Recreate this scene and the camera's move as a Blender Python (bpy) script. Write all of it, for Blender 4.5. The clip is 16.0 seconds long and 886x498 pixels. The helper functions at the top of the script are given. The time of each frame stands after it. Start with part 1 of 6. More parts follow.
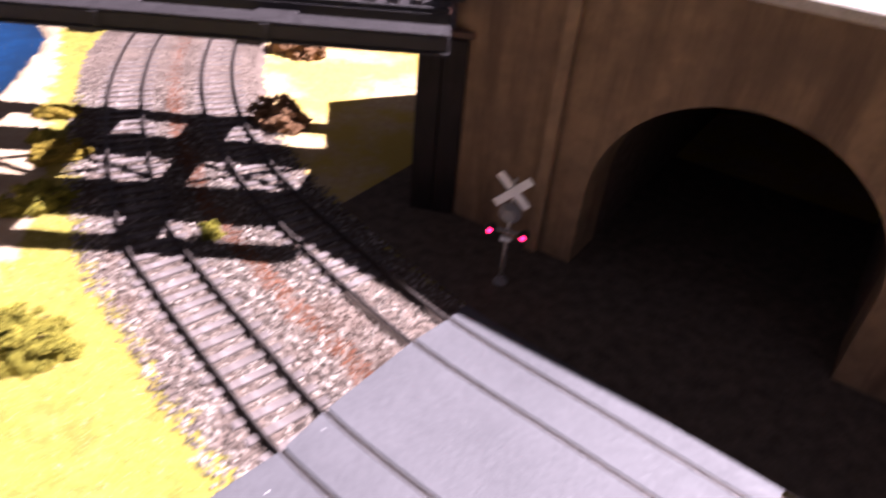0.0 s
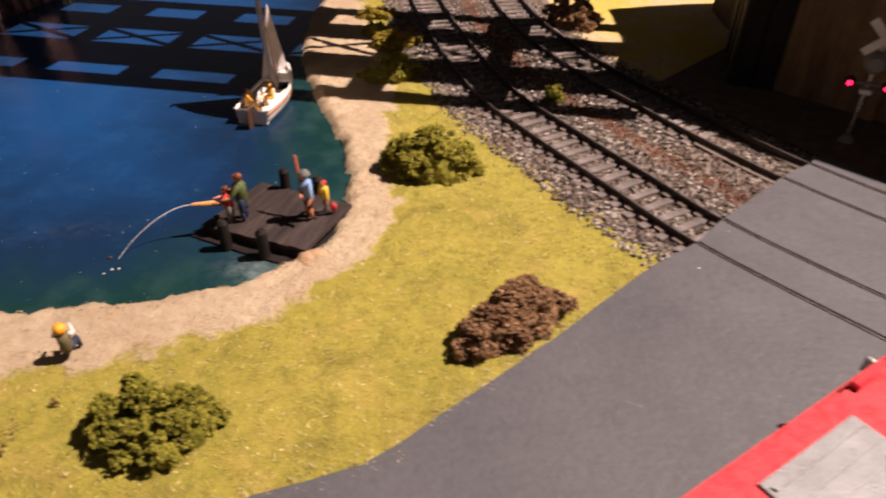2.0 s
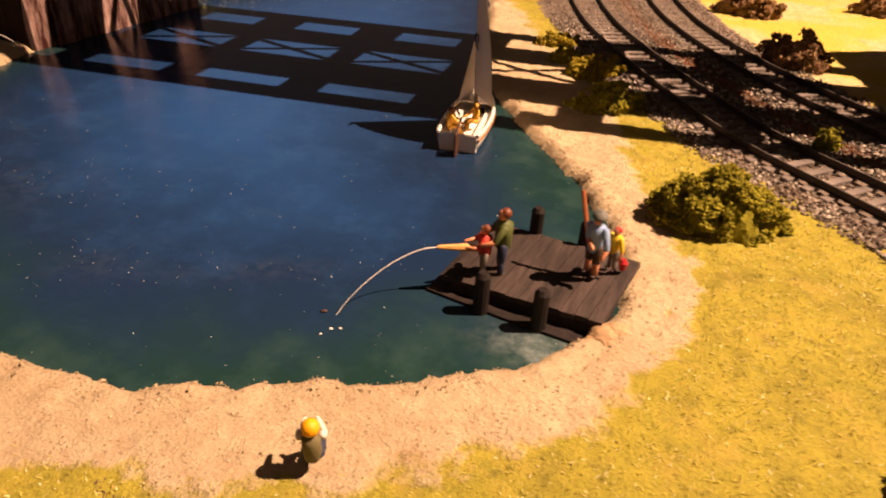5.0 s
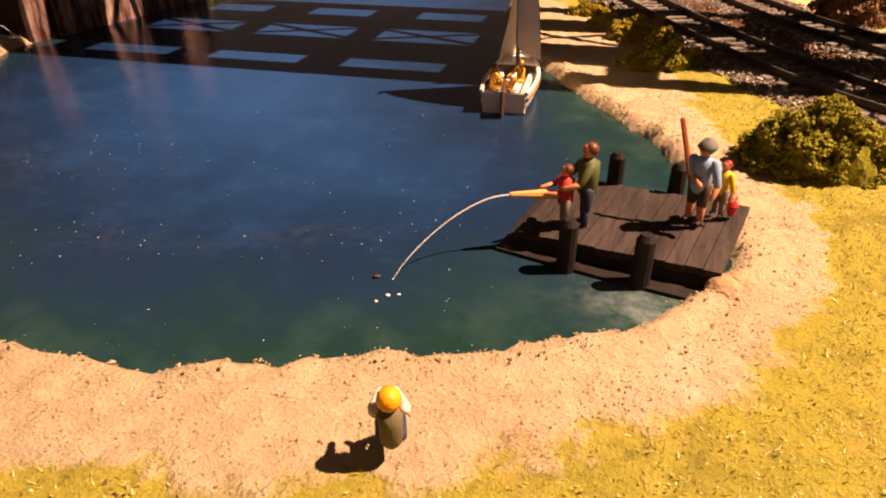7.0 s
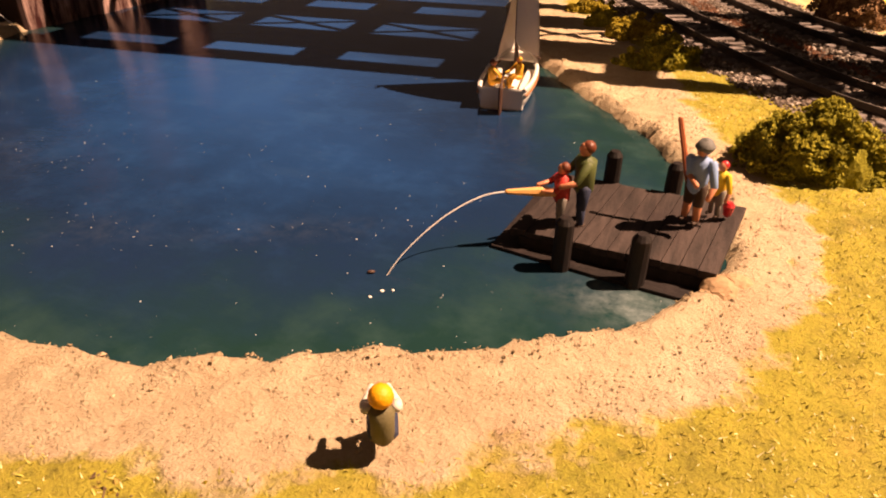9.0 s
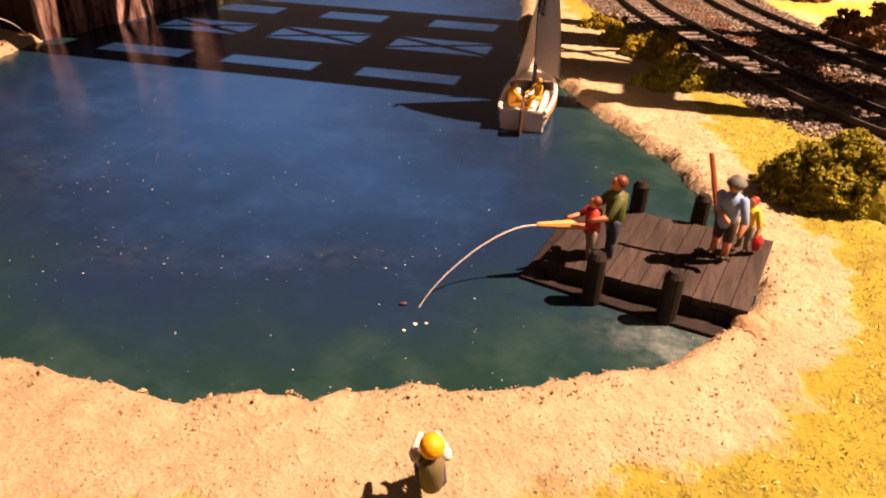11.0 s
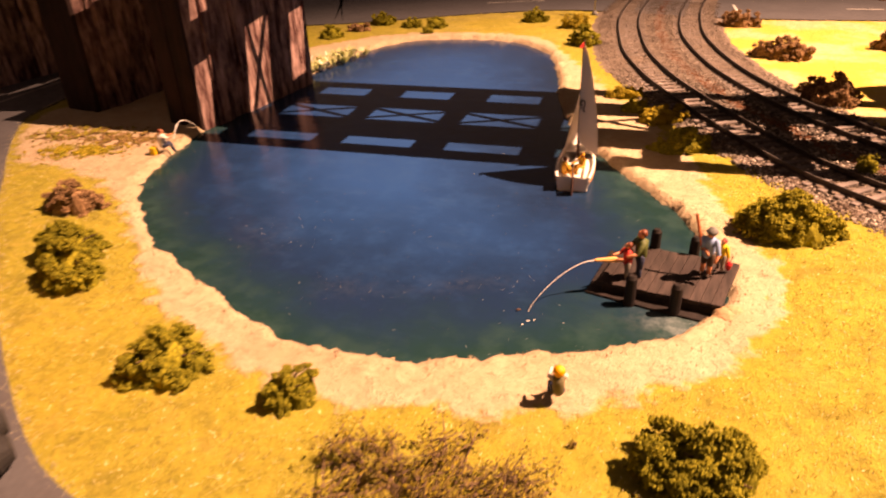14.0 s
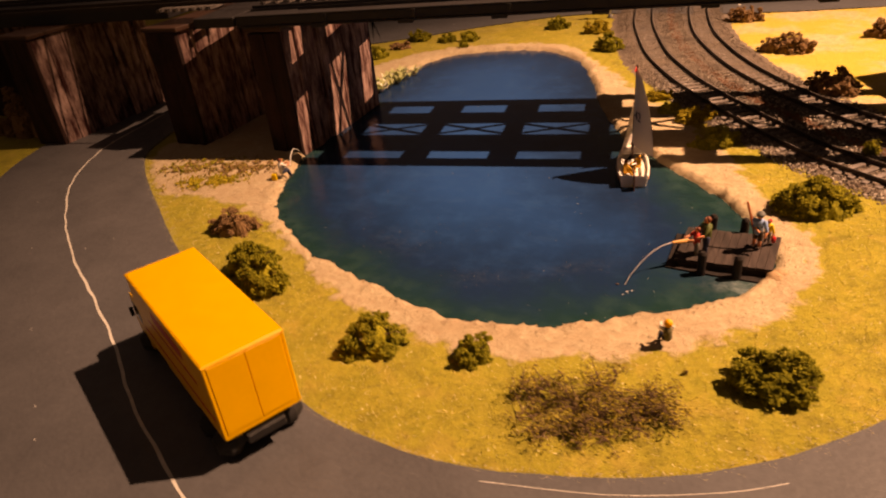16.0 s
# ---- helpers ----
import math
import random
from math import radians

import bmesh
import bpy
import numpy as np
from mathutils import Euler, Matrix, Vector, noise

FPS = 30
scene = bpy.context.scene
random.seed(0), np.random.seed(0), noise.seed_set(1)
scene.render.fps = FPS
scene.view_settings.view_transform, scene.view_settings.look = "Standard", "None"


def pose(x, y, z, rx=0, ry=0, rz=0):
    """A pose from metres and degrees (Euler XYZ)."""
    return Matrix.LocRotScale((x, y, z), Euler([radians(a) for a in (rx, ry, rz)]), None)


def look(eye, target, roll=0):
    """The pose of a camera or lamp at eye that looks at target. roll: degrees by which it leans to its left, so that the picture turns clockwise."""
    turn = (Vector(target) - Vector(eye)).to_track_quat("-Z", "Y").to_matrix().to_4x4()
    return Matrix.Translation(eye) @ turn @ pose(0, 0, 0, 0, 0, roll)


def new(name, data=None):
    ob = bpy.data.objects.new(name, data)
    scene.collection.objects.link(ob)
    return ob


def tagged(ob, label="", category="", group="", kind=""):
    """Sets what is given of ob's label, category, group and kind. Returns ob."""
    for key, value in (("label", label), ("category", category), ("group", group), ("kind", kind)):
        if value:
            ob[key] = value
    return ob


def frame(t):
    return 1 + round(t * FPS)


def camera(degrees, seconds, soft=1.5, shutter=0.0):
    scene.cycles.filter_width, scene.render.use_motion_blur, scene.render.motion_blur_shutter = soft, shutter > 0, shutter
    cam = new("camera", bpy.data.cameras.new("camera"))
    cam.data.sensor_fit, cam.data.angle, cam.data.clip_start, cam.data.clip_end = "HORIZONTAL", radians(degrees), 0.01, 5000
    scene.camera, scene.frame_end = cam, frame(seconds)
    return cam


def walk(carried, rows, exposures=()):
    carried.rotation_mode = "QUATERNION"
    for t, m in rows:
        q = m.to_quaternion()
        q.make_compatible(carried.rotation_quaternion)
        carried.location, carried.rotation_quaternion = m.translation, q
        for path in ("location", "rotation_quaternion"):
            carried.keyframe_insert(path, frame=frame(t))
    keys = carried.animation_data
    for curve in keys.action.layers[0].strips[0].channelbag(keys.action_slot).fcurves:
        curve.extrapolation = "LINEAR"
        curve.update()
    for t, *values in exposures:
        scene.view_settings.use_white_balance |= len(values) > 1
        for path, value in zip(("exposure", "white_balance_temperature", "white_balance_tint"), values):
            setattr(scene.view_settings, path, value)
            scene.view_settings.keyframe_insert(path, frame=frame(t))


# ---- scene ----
cam = camera(67.29, 16.0, 2.0, 0.6)
PATH = [
    (0, (0.03369, 0.05503, 0.16038), (-0.05281, 0.86753, -0.41612), 5.40),
    (0.5, (0.01520, 0.02575, 0.14905), (-0.13629, 0.81921, -0.44042), 2.50),
    (1, (0.00263, 0.00351, 0.14156), (-0.19835, 0.77944, -0.45639), 0.60),
    (1.5, (-0.01239, -0.00875, 0.13240), (-0.24899, 0.75956, -0.46234), 0.10),
    (2, (-0.03621, -0.01578, 0.12513), (-0.30181, 0.74301, -0.46960), 0.30),
    (2.5, (-0.05322, -0.01595, 0.12213), (-0.33720, 0.73399, -0.47532), -0.50),
    (3, (-0.07378, -0.01176, 0.11602), (-0.37231, 0.72632, -0.48905), -0.90),
    (3.5, (-0.08867, -0.00181, 0.10981), (-0.40520, 0.72875, -0.49524), -1.70),
    (4, (-0.09607, 0.00243, 0.10641), (-0.42866, 0.73112, -0.49225), -1.10),
    (4.5, (-0.10500, 0.00348, 0.09982), (-0.45192, 0.75181, -0.46555), 0.50),
    (5, (-0.11629, 0.00592, 0.09273), (-0.45226, 0.78285, -0.43972), 2.40),
    (5.2, (-0.12093, 0.00768, 0.08700), (-0.45147, 0.79327, -0.43606), 2.70),
    (7.3, (-0.13350, 0.01540, 0.06725), (-0.48805, 0.80101, -0.43982), -0.80),
    (7.5, (-0.13327, 0.01574, 0.06760), (-0.48427, 0.79974, -0.44440), -0.80),
    (8, (-0.13333, 0.01582, 0.06805), (-0.48390, 0.79698, -0.44856), -0.80),
    (8.5, (-0.13340, 0.01558, 0.06717), (-0.48093, 0.79914, -0.44787), -0.00),
    (11, (-0.14051, 0.01501, 0.07252), (-0.48405, 0.80161, -0.44055), 1.30),
    (11.5, (-0.14544, 0.01353, 0.08006), (-0.47701, 0.80620, -0.43155), 1.80),
    (12, (-0.15302, 0.01091, 0.09015), (-0.47308, 0.81556, -0.40994), 1.70),
    (12.5, (-0.15994, 0.00373, 0.10321), (-0.47447, 0.81731, -0.38584), 0.40),
    (13, (-0.16226, -0.01453, 0.10803), (-0.47770, 0.80382, -0.37238), -1.00),
    (13.5, (-0.14474, -0.04210, 0.11536), (-0.47468, 0.76874, -0.36804), -1.00),
    (14, (-0.13135, -0.06319, 0.11959), (-0.51579, 0.72418, -0.36233), -2.10),
    (14.5, (-0.13091, -0.08873, 0.12391), (-0.52791, 0.69326, -0.35659), -1.80),
    (15, (-0.13060, -0.11231, 0.13405), (-0.54952, 0.65854, -0.34585), -4.00),
    (15.5, (-0.13146, -0.13058, 0.14648), (-0.54908, 0.63864, -0.33716), -4.90),
    (16, (-0.14941, -0.13413, 0.15782), (-0.53239, 0.64583, -0.33715), -6.30),
]
EXPOSURES = [(0, 1.95, 4600, 28), (0.5, 1.45, 4650, 22), (1.0, 1.1, 4850, 19), (1.5, 0.85, 5100, 18), (2.5, 0.50, 5650, 19), (3.5, 0.47, 6700, 23), (5.0, 0.86, 7600, 28), (7.5, 1.02, 7500, 27), (8.5, 1.02, 7500, 28),
             (11.0, 1.20, 7600, 35), (12.0, 1.56, 8400, 56), (13.0, 1.60, 8600, 54), (14.0, 1.36, 8700, 44), (15.0, 0.93, 9000, 37), (16.0, 0.60, 9400, 36)]
walk(cam, [(t, look(eye, target, roll)) for t, eye, target, roll in PATH], EXPOSURES)
# ---------------------------------------------------------------- light
# lengths below are in centimetres (a model railway, 1:87) and turned into metres when a mesh is made
CM = 0.01
world = bpy.data.worlds.new("room")
scene.world = world
world.use_nodes = True
world.node_tree.nodes["Background"].inputs["Color"].default_value = (1.0, 0.75, 0.59, 1)
world.node_tree.nodes["Background"].inputs["Strength"].default_value = 0.041
lamp_data = bpy.data.lights.new("spot_lamp", "SPOT")
lamp_data.energy, lamp_data.color, lamp_data.shadow_soft_size = 980.0, (1.0, 0.73, 0.50), 0.022
lamp_data.spot_size, lamp_data.spot_blend = radians(20), 1.0
lamp = new("spot_lamp", lamp_data)
lamp.matrix_world = look((1.67, 0.97, 2.77), (-0.01, 0.31, 0.0))


# ---------------------------------------------------------------- materials
class Nodes:
    """A small writer of node materials."""

    def __init__(self, name):
        self.mat = bpy.data.materials.new(name)
        self.mat.use_nodes = True
        self.t = self.mat.node_tree
        self.bsdf = self.t.nodes["Principled BSDF"]
        self.where = self.t.nodes.new("ShaderNodeTexCoord").outputs["Object"]

    def node(self, kind, **sockets):
        n = self.t.nodes.new(kind)
        for key, value in sockets.items():
            self.put(n, key.replace("_", " "), value)
        return n

    def put(self, n, key, value):
        s = n.inputs[int(key[1:])] if key[0] == "i" and key[1:].isdigit() else n.inputs[key]
        if hasattr(value, "links"):
            self.t.links.new(value, s)
        elif isinstance(value, tuple) and len(value) == 3 and s.type == "RGBA":
            s.default_value = (*value, 1)
        else:
            s.default_value = value

    def set(self, **sockets):
        for key, value in sockets.items():
            self.put(self.bsdf, key.replace("_", " "), value)
        return self

    def noise(self, per_cm, detail=3.0, rough=0.6, at=None):
        n = self.node("ShaderNodeTexNoise", Scale=per_cm * 100.0, Detail=detail, Roughness=rough)
        self.t.links.new(at or self.where, n.inputs["Vector"])
        return n.outputs["Fac"]

    def speck(self, per_cm, at=None):
        n = self.node("ShaderNodeTexVoronoi", Scale=per_cm * 100.0)
        self.t.links.new(at or self.where, n.inputs["Vector"])
        return n.outputs["Distance"], n.outputs["Color"]

    def math(self, op, a, b=0.0, c=0.0, clamp=False):
        n = self.node("ShaderNodeMath")
        n.operation, n.use_clamp = op, clamp
        for i, v in enumerate((a, b, c)):
            self.put(n, "i%d" % i, v)
        return n.outputs[0]

    def span(self, v, lo, hi, to_lo=0.0, to_hi=1.0):
        n = self.node("ShaderNodeMapRange")
        for i, x in enumerate((v, lo, hi, to_lo, to_hi)):
            self.put(n, "i%d" % i, x)
        return n.outputs[0]

    def mix(self, f, a, b, way="MIX"):
        n = self.t.nodes.new("ShaderNodeMix")
        n.data_type, n.blend_type = "RGBA", way
        self.put(n, "i0", f), self.put(n, "i6", a), self.put(n, "i7", b)
        return n.outputs[2]

    def attr(self, name):
        n = self.t.nodes.new("ShaderNodeAttribute")
        n.attribute_name = name
        return n.outputs["Fac"]

    def random(self):
        return self.t.nodes.new("ShaderNodeObjectInfo").outputs["Random"]

    def island(self):
        return self.t.nodes.new("ShaderNodeNewGeometry").outputs["Random Per Island"]

    def bump(self, height, cm, strength=1.0):
        n = self.node("ShaderNodeBump", Height=height, Strength=strength, Distance=cm * CM)
        self.t.links.new(n.outputs[0], self.bsdf.inputs["Normal"])
        return self


def paint(name, colour, rough=0.45, spread=0.12, grain=3.0, relief=0.01, specular=0.4, metal=0.0):
    """A painted or moulded surface with slight unevenness and wear."""
    m = Nodes(name)
    dark = tuple(c * (1 - spread) for c in colour)
    light = tuple(min(1, c * (1 + spread) + 0.01 * spread) for c in colour)
    f = m.math("ADD", m.math("MULTIPLY", m.noise(grain), 0.6), m.math("MULTIPLY", m.noise(grain * 7), 0.4))
    m.set(Base_Color=m.mix(m.span(f, 0.3, 0.7), dark, light), Roughness=m.span(m.noise(grain * 2), 0.3, 0.7, rough * 0.8, min(1, rough * 1.2)), Metallic=metal)
    m.set(**{"Specular_IOR_Level": specular})
    return m.bump(m.noise(grain * 9), relief).mat


def ground_material():
    """Flock and sand, split by the distance to the sand's outer border, with a ragged edge."""
    m = Nodes("ground_scatter")
    sand_in, yellow = m.attr("sand"), m.attr("yellow")
    ragged = m.math("ADD", sand_in, m.math("MULTIPLY", m.math("SUBTRACT", m.noise(1.1, 5), 0.5), 2.6))
    is_sand = m.span(ragged, -0.18, 0.22)
    fine, mid, coarse = m.noise(18, 5, 0.7), m.noise(3.0, 4), m.noise(0.45, 3)
    d, c = m.speck(9)
    flock = m.mix(m.span(coarse, 0.3, 0.7), (0.250, 0.236, 0.030), (0.425, 0.370, 0.054))
    flock = m.mix(m.span(fine, 0.35, 0.7), m.mix(m.span(mid, 0.35, 0.65), (0.19, 0.165, 0.026), (0.31, 0.25, 0.040)), flock)
    bright = m.mix(m.span(fine, 0.3, 0.65), (0.36, 0.270, 0.042), (0.55, 0.42, 0.085))
    flock = m.mix(m.math("MULTIPLY", m.span(m.noise(0.9, 5, 0.65), 0.50, 0.66), 0.60), flock, (0.15, 0.128, 0.024))
    flock = m.mix(m.math("MULTIPLY", m.span(m.noise(2.6, 5, 0.7), 0.56, 0.70), 0.55), flock, (0.10, 0.085, 0.022))
    flock = m.mix(m.math("MULTIPLY", m.span(m.noise(0.7, 5, 0.65), 0.47, 0.34), 0.40), flock, (0.40, 0.29, 0.070))
    bare = m.math("MULTIPLY", m.span(m.noise(0.16, 6, 0.65), 0.46, 0.58), 0.85)
    bright = m.mix(bare, bright, m.mix(m.span(m.noise(2.5, 5), 0.35, 0.65), (0.42, 0.31, 0.17), (0.56, 0.44, 0.26)))
    flock = m.mix(yellow, flock, bright)
    sand = m.mix(m.span(fine, 0.3, 0.7), (0.400, 0.322, 0.208), (0.505, 0.412, 0.274))
    sand = m.mix(m.span(m.math("MULTIPLY", coarse, mid), 0.15, 0.36), m.mix(0.38, sand, (0.30, 0.18, 0.095)), sand)
    sand = m.mix(m.math("MULTIPLY", m.span(m.noise(1.3, 6, 0.7), 0.58, 0.68), 0.4), sand, (0.33, 0.20, 0.105))
    sand = m.mix(m.math("MULTIPLY", m.span(m.noise(0.8, 5, 0.65), 0.42, 0.32), 0.35), sand, (0.59, 0.48, 0.33))
    chips = m.node("ShaderNodeSeparateColor", Color=c)
    dark_chip = m.math("MULTIPLY", m.math("LESS_THAN", d, 0.22), m.math("GREATER_THAN", chips.outputs[0], 0.86))
    sand = m.mix(m.math("MULTIPLY", dark_chip, 0.7), sand, (0.20, 0.11, 0.055))
    m.set(Base_Color=m.mix(is_sand, flock, sand), Roughness=0.9, **{"Specular_IOR_Level": 0.15})
    lumps = m.math("ADD", m.math("MULTIPLY", m.noise(7.5, 6, 0.7), 1.1), m.math("MULTIPLY", m.noise(1.7, 4, 0.6), 0.9))
    m.bump(m.math("ADD", m.math("ADD", m.math("MULTIPLY", fine, 0.7), m.math("MULTIPLY", mid, 1.3)), m.math("MULTIPLY", lumps, is_sand)), 0.052)
    return m.mat


def water_material():
    """Painted and varnished water: green at the rim, blue in the middle, with dust and painted glints."""
    m = Nodes("painted_water")
    deep = m.attr("deep")
    swirl = m.noise(0.22, 5, 0.65)
    at = m.math("ADD", deep, m.math("MULTIPLY", m.math("SUBTRACT", swirl, 0.5), 4.0))
    colour = m.mix(m.span(at, 0.0, 2.4), (0.008, 0.029, 0.027), (0.0075, 0.021, 0.056))
    colour = m.mix(m.span(m.math("ADD", at, m.math("MULTIPLY", m.math("SUBTRACT", m.noise(0.30, 5, 0.6), 0.5), 4.0)), 2.4, 9.0), colour, (0.012, 0.053, 0.172))
    colour = m.mix(m.math("MULTIPLY", m.span(m.noise(0.6, 6, 0.7), 0.5, 0.75), m.span(at, 1.0, 8.0, 0.05, 0.55)), colour, (0.018, 0.068, 0.184))
    colour = m.mix(m.math("MULTIPLY", m.span(at, 1.6, 0.0), m.span(m.noise(0.7, 5), 0.45, 0.7)), colour, (0.021, 0.052, 0.050))
    stretch = m.node("ShaderNodeMapping", Vector=m.where, Scale=(0.5, 1.2, 1.0), Rotation=(0.0, 0.0, 0.35))
    brush = m.math("MULTIPLY", m.span(m.noise(0.9, 6, 0.7, stretch.outputs[0]), 0.54, 0.76), m.span(deep, 0.3, 7.0, 0.3, 1.0))
    colour = m.mix(m.math("MULTIPLY", brush, 0.20), colour, (0.036, 0.090, 0.182))
    foam = m.math("MULTIPLY", m.attr("foam"), m.span(m.noise(1.6, 6, 0.7), 0.36, 0.70))
    colour = m.mix(m.math("MULTIPLY", foam, 0.85), colour, (0.24, 0.29, 0.30))
    # glints painted as specks, with dust and bubbles: thick in patches, a few larger
    patch = None
    for x, y, w, h, a in ((-24.6, 9.6, 1.9, 0.9, 0.35), (-21.0, 11.2, 3.0, 0.7, 0.5), (-29.5, 11.5, 2.2, 1.5, -0.4)):
        spot = m.node("ShaderNodeMapping", Vector=m.where, Location=(x * CM, y * CM, 0.0), Rotation=(0.0, 0.0, a), Scale=(w * CM, h * CM, 1.0))
        spot.vector_type = "TEXTURE"
        far = m.node("ShaderNodeVectorMath", i0=spot.outputs[0])
        far.operation = "LENGTH"
        near = m.span(far.outputs["Value"], 0.0, 2.0, 1.0, 0.0)
        patch = near if patch is None else m.math("MAXIMUM", patch, near)
    patch = m.math("ADD", m.math("MULTIPLY", patch, 0.72), m.math("MULTIPLY", m.noise(0.5, 5, 0.7), 0.42))
    haze = m.math("MULTIPLY", m.span(patch, 0.55, 1.0), m.span(m.noise(2.5, 6, 0.75), 0.42, 0.70))
    colour = m.mix(m.math("MULTIPLY", haze, 0.10), colour, (0.16, 0.19, 0.24))
    d, c = m.speck(10.5)
    sizes = m.node("ShaderNodeSeparateColor", Color=c)
    rare = m.math("GREATER_THAN", sizes.outputs[0], m.span(patch, 0.34, 1.0, 0.955, 0.52))
    glint_dust = m.math("MULTIPLY", m.math("LESS_THAN", d, m.math("MULTIPLY", m.math("POWER", sizes.outputs[1], 1.6), 0.20)), rare)
    d2, c2 = m.speck(2.2)
    big = m.node("ShaderNodeSeparateColor", Color=c2)
    glint_dust2 = m.math("MULTIPLY", m.math("LESS_THAN", d2, m.math("MULTIPLY", big.outputs[1], 0.055)), m.math("GREATER_THAN", big.outputs[0], 0.93))
    d3, c3 = m.speck(12.0)
    tiny = m.node("ShaderNodeSeparateColor", Color=c3)
    glint_dust3 = m.math("MULTIPLY", m.math("LESS_THAN", d3, m.math("MULTIPLY", tiny.outputs[1], 0.12)), m.math("GREATER_THAN", tiny.outputs[0], m.span(m.noise(0.5, 4), 0.35, 0.7, 0.985, 0.80)))
    glint_dust = m.math("MAXIMUM", m.math("MAXIMUM", glint_dust, glint_dust2), m.math("MULTIPLY", glint_dust3, 0.5))
    m.set(Base_Color=m.mix(m.math("MULTIPLY", glint_dust, 0.85), colour, (0.56, 0.58, 0.60)), Roughness=m.span(m.noise(1.5, 5), 0.3, 0.75, 0.09, 0.22), **{"Specular_IOR_Level": 0.13})
    wave = m.node("ShaderNodeMapping", Vector=m.where, Scale=(1.0, 2.6, 1.0), Rotation=(0.0, 0.0, 0.15))
    relief = m.math("ADD", m.noise(0.9, 4, 0.6), m.math("ADD", m.math("MULTIPLY", m.noise(2.2, 4, 0.65, wave.outputs[0]), 0.5), m.math("MULTIPLY", m.noise(6.5, 3, 0.6, wave.outputs[0]), m.span(m.noise(0.35, 3), 0.4, 0.65, 0.05, 0.40))))
    m.bump(m.math("ADD", relief, m.math("MULTIPLY", glint_dust, 0.6)), 0.014)
    return m.mat


def road_material():
    m = Nodes("grey_road_paint")
    f = m.math("ADD", m.math("MULTIPLY", m.noise(0.35, 5), 0.6), m.math("MULTIPLY", m.noise(6, 4), 0.4))
    c = m.mix(m.span(f, 0.32, 0.68), (0.066, 0.065, 0.070), (0.097, 0.095, 0.101))
    scratch = m.node("ShaderNodeMapping", Vector=m.where, Scale=(1.0, 9.0, 1.0))
    c = m.mix(m.math("MULTIPLY", m.span(m.noise(0.9, 6, 0.75, scratch.outputs[0]), 0.64, 0.72), 0.25), c, (0.24, 0.23, 0.22))
    d, cc = m.speck(1.3)
    pick = m.node("ShaderNodeSeparateColor", Color=cc)
    spot = m.math("MULTIPLY", m.math("LESS_THAN", d, 0.05), m.math("GREATER_THAN", pick.outputs[0], 0.82))
    m.set(Base_Color=m.mix(spot, c, (0.42, 0.40, 0.38)), Roughness=m.span(m.noise(2.0), 0.3, 0.7, 0.48, 0.70), **{"Specular_IOR_Level": 0.35})
    return m.bump(m.math("ADD", m.noise(5, 4), m.math("MULTIPLY", m.noise(0.5, 3), 1.5)), 0.018).mat


def grain_material(name, dark, light, along=(1.0, 1.0, 9.0), rough=0.75, relief=0.03, stain=(0.03, 0.02, 0.02), bias=(0.3, 0.72)):
    """Weathered boards: streaks along the grain, stains, small relief."""
    m = Nodes(name)
    stretch = m.node("ShaderNodeMapping", Vector=m.where, Scale=tuple(1.0 / a for a in along))
    streak = m.noise(5.0, 5, 0.7, stretch.outputs[0])
    c = m.mix(m.span(streak, *bias), dark, light)
    c = m.mix(m.math("MULTIPLY", m.span(m.noise(0.7, 5), 0.48, 0.68), 0.65), c, stain)
    c = m.mix(m.math("MULTIPLY", m.random(), 0.35), c, tuple(0.6 * a for a in dark))
    m.set(Base_Color=c, Roughness=rough, **{"Specular_IOR_Level": 0.2})
    return m.bump(m.math("ADD", streak, m.math("MULTIPLY", m.noise(9, 3), 0.5)), relief).mat


def clump_material(name, dark, light):
    """Foam foliage, each clump a little different."""
    m = Nodes(name)
    c = m.mix(m.island(), dark, light)
    c = m.mix(m.span(m.noise(14, 4), 0.35, 0.62), tuple(0.75 * a for a in dark), c)
    m.set(Base_Color=c, Roughness=0.95, **{"Specular_IOR_Level": 0.1})
    return m.bump(m.noise(16, 4), 0.04).mat


def stone_material():
    """Ballast: mixed grey, pale and brown chips."""
    m = Nodes("ballast_chips")
    i = m.island()
    c = m.mix(m.span(i, 0.0, 0.55), (0.055, 0.042, 0.033), (0.185, 0.150, 0.122))
    c = m.mix(m.span(i, 0.58, 1.0), c, (0.60, 0.53, 0.45))
    c = m.mix(m.math("MULTIPLY", m.span(m.noise(0.30, 3), 0.52, 0.66), 0.35), c, (0.15, 0.075, 0.040))
    m.set(Base_Color=m.mix(m.span(m.noise(12), 0.3, 0.7), m.mix(0.4, c, (0.03, 0.027, 0.025)), c), Roughness=0.85, **{"Specular_IOR_Level": 0.25})
    return m.mat


def dust_material(name, dark, light):
    """Fine ballast: small grains, each a little different."""
    m = Nodes(name)
    c = m.mix(m.island(), dark, light)
    c = m.mix(m.span(m.noise(0.5, 4), 0.4, 0.65), c, tuple(0.7 * (a + b) / 2 for a, b in zip(dark, light)))
    m.set(Base_Color=m.mix(m.span(m.noise(15, 4), 0.3, 0.7), m.mix(0.4, c, dark), c), Roughness=0.9, **{"Specular_IOR_Level": 0.2})
    return m.bump(m.noise(12, 4), 0.04).mat


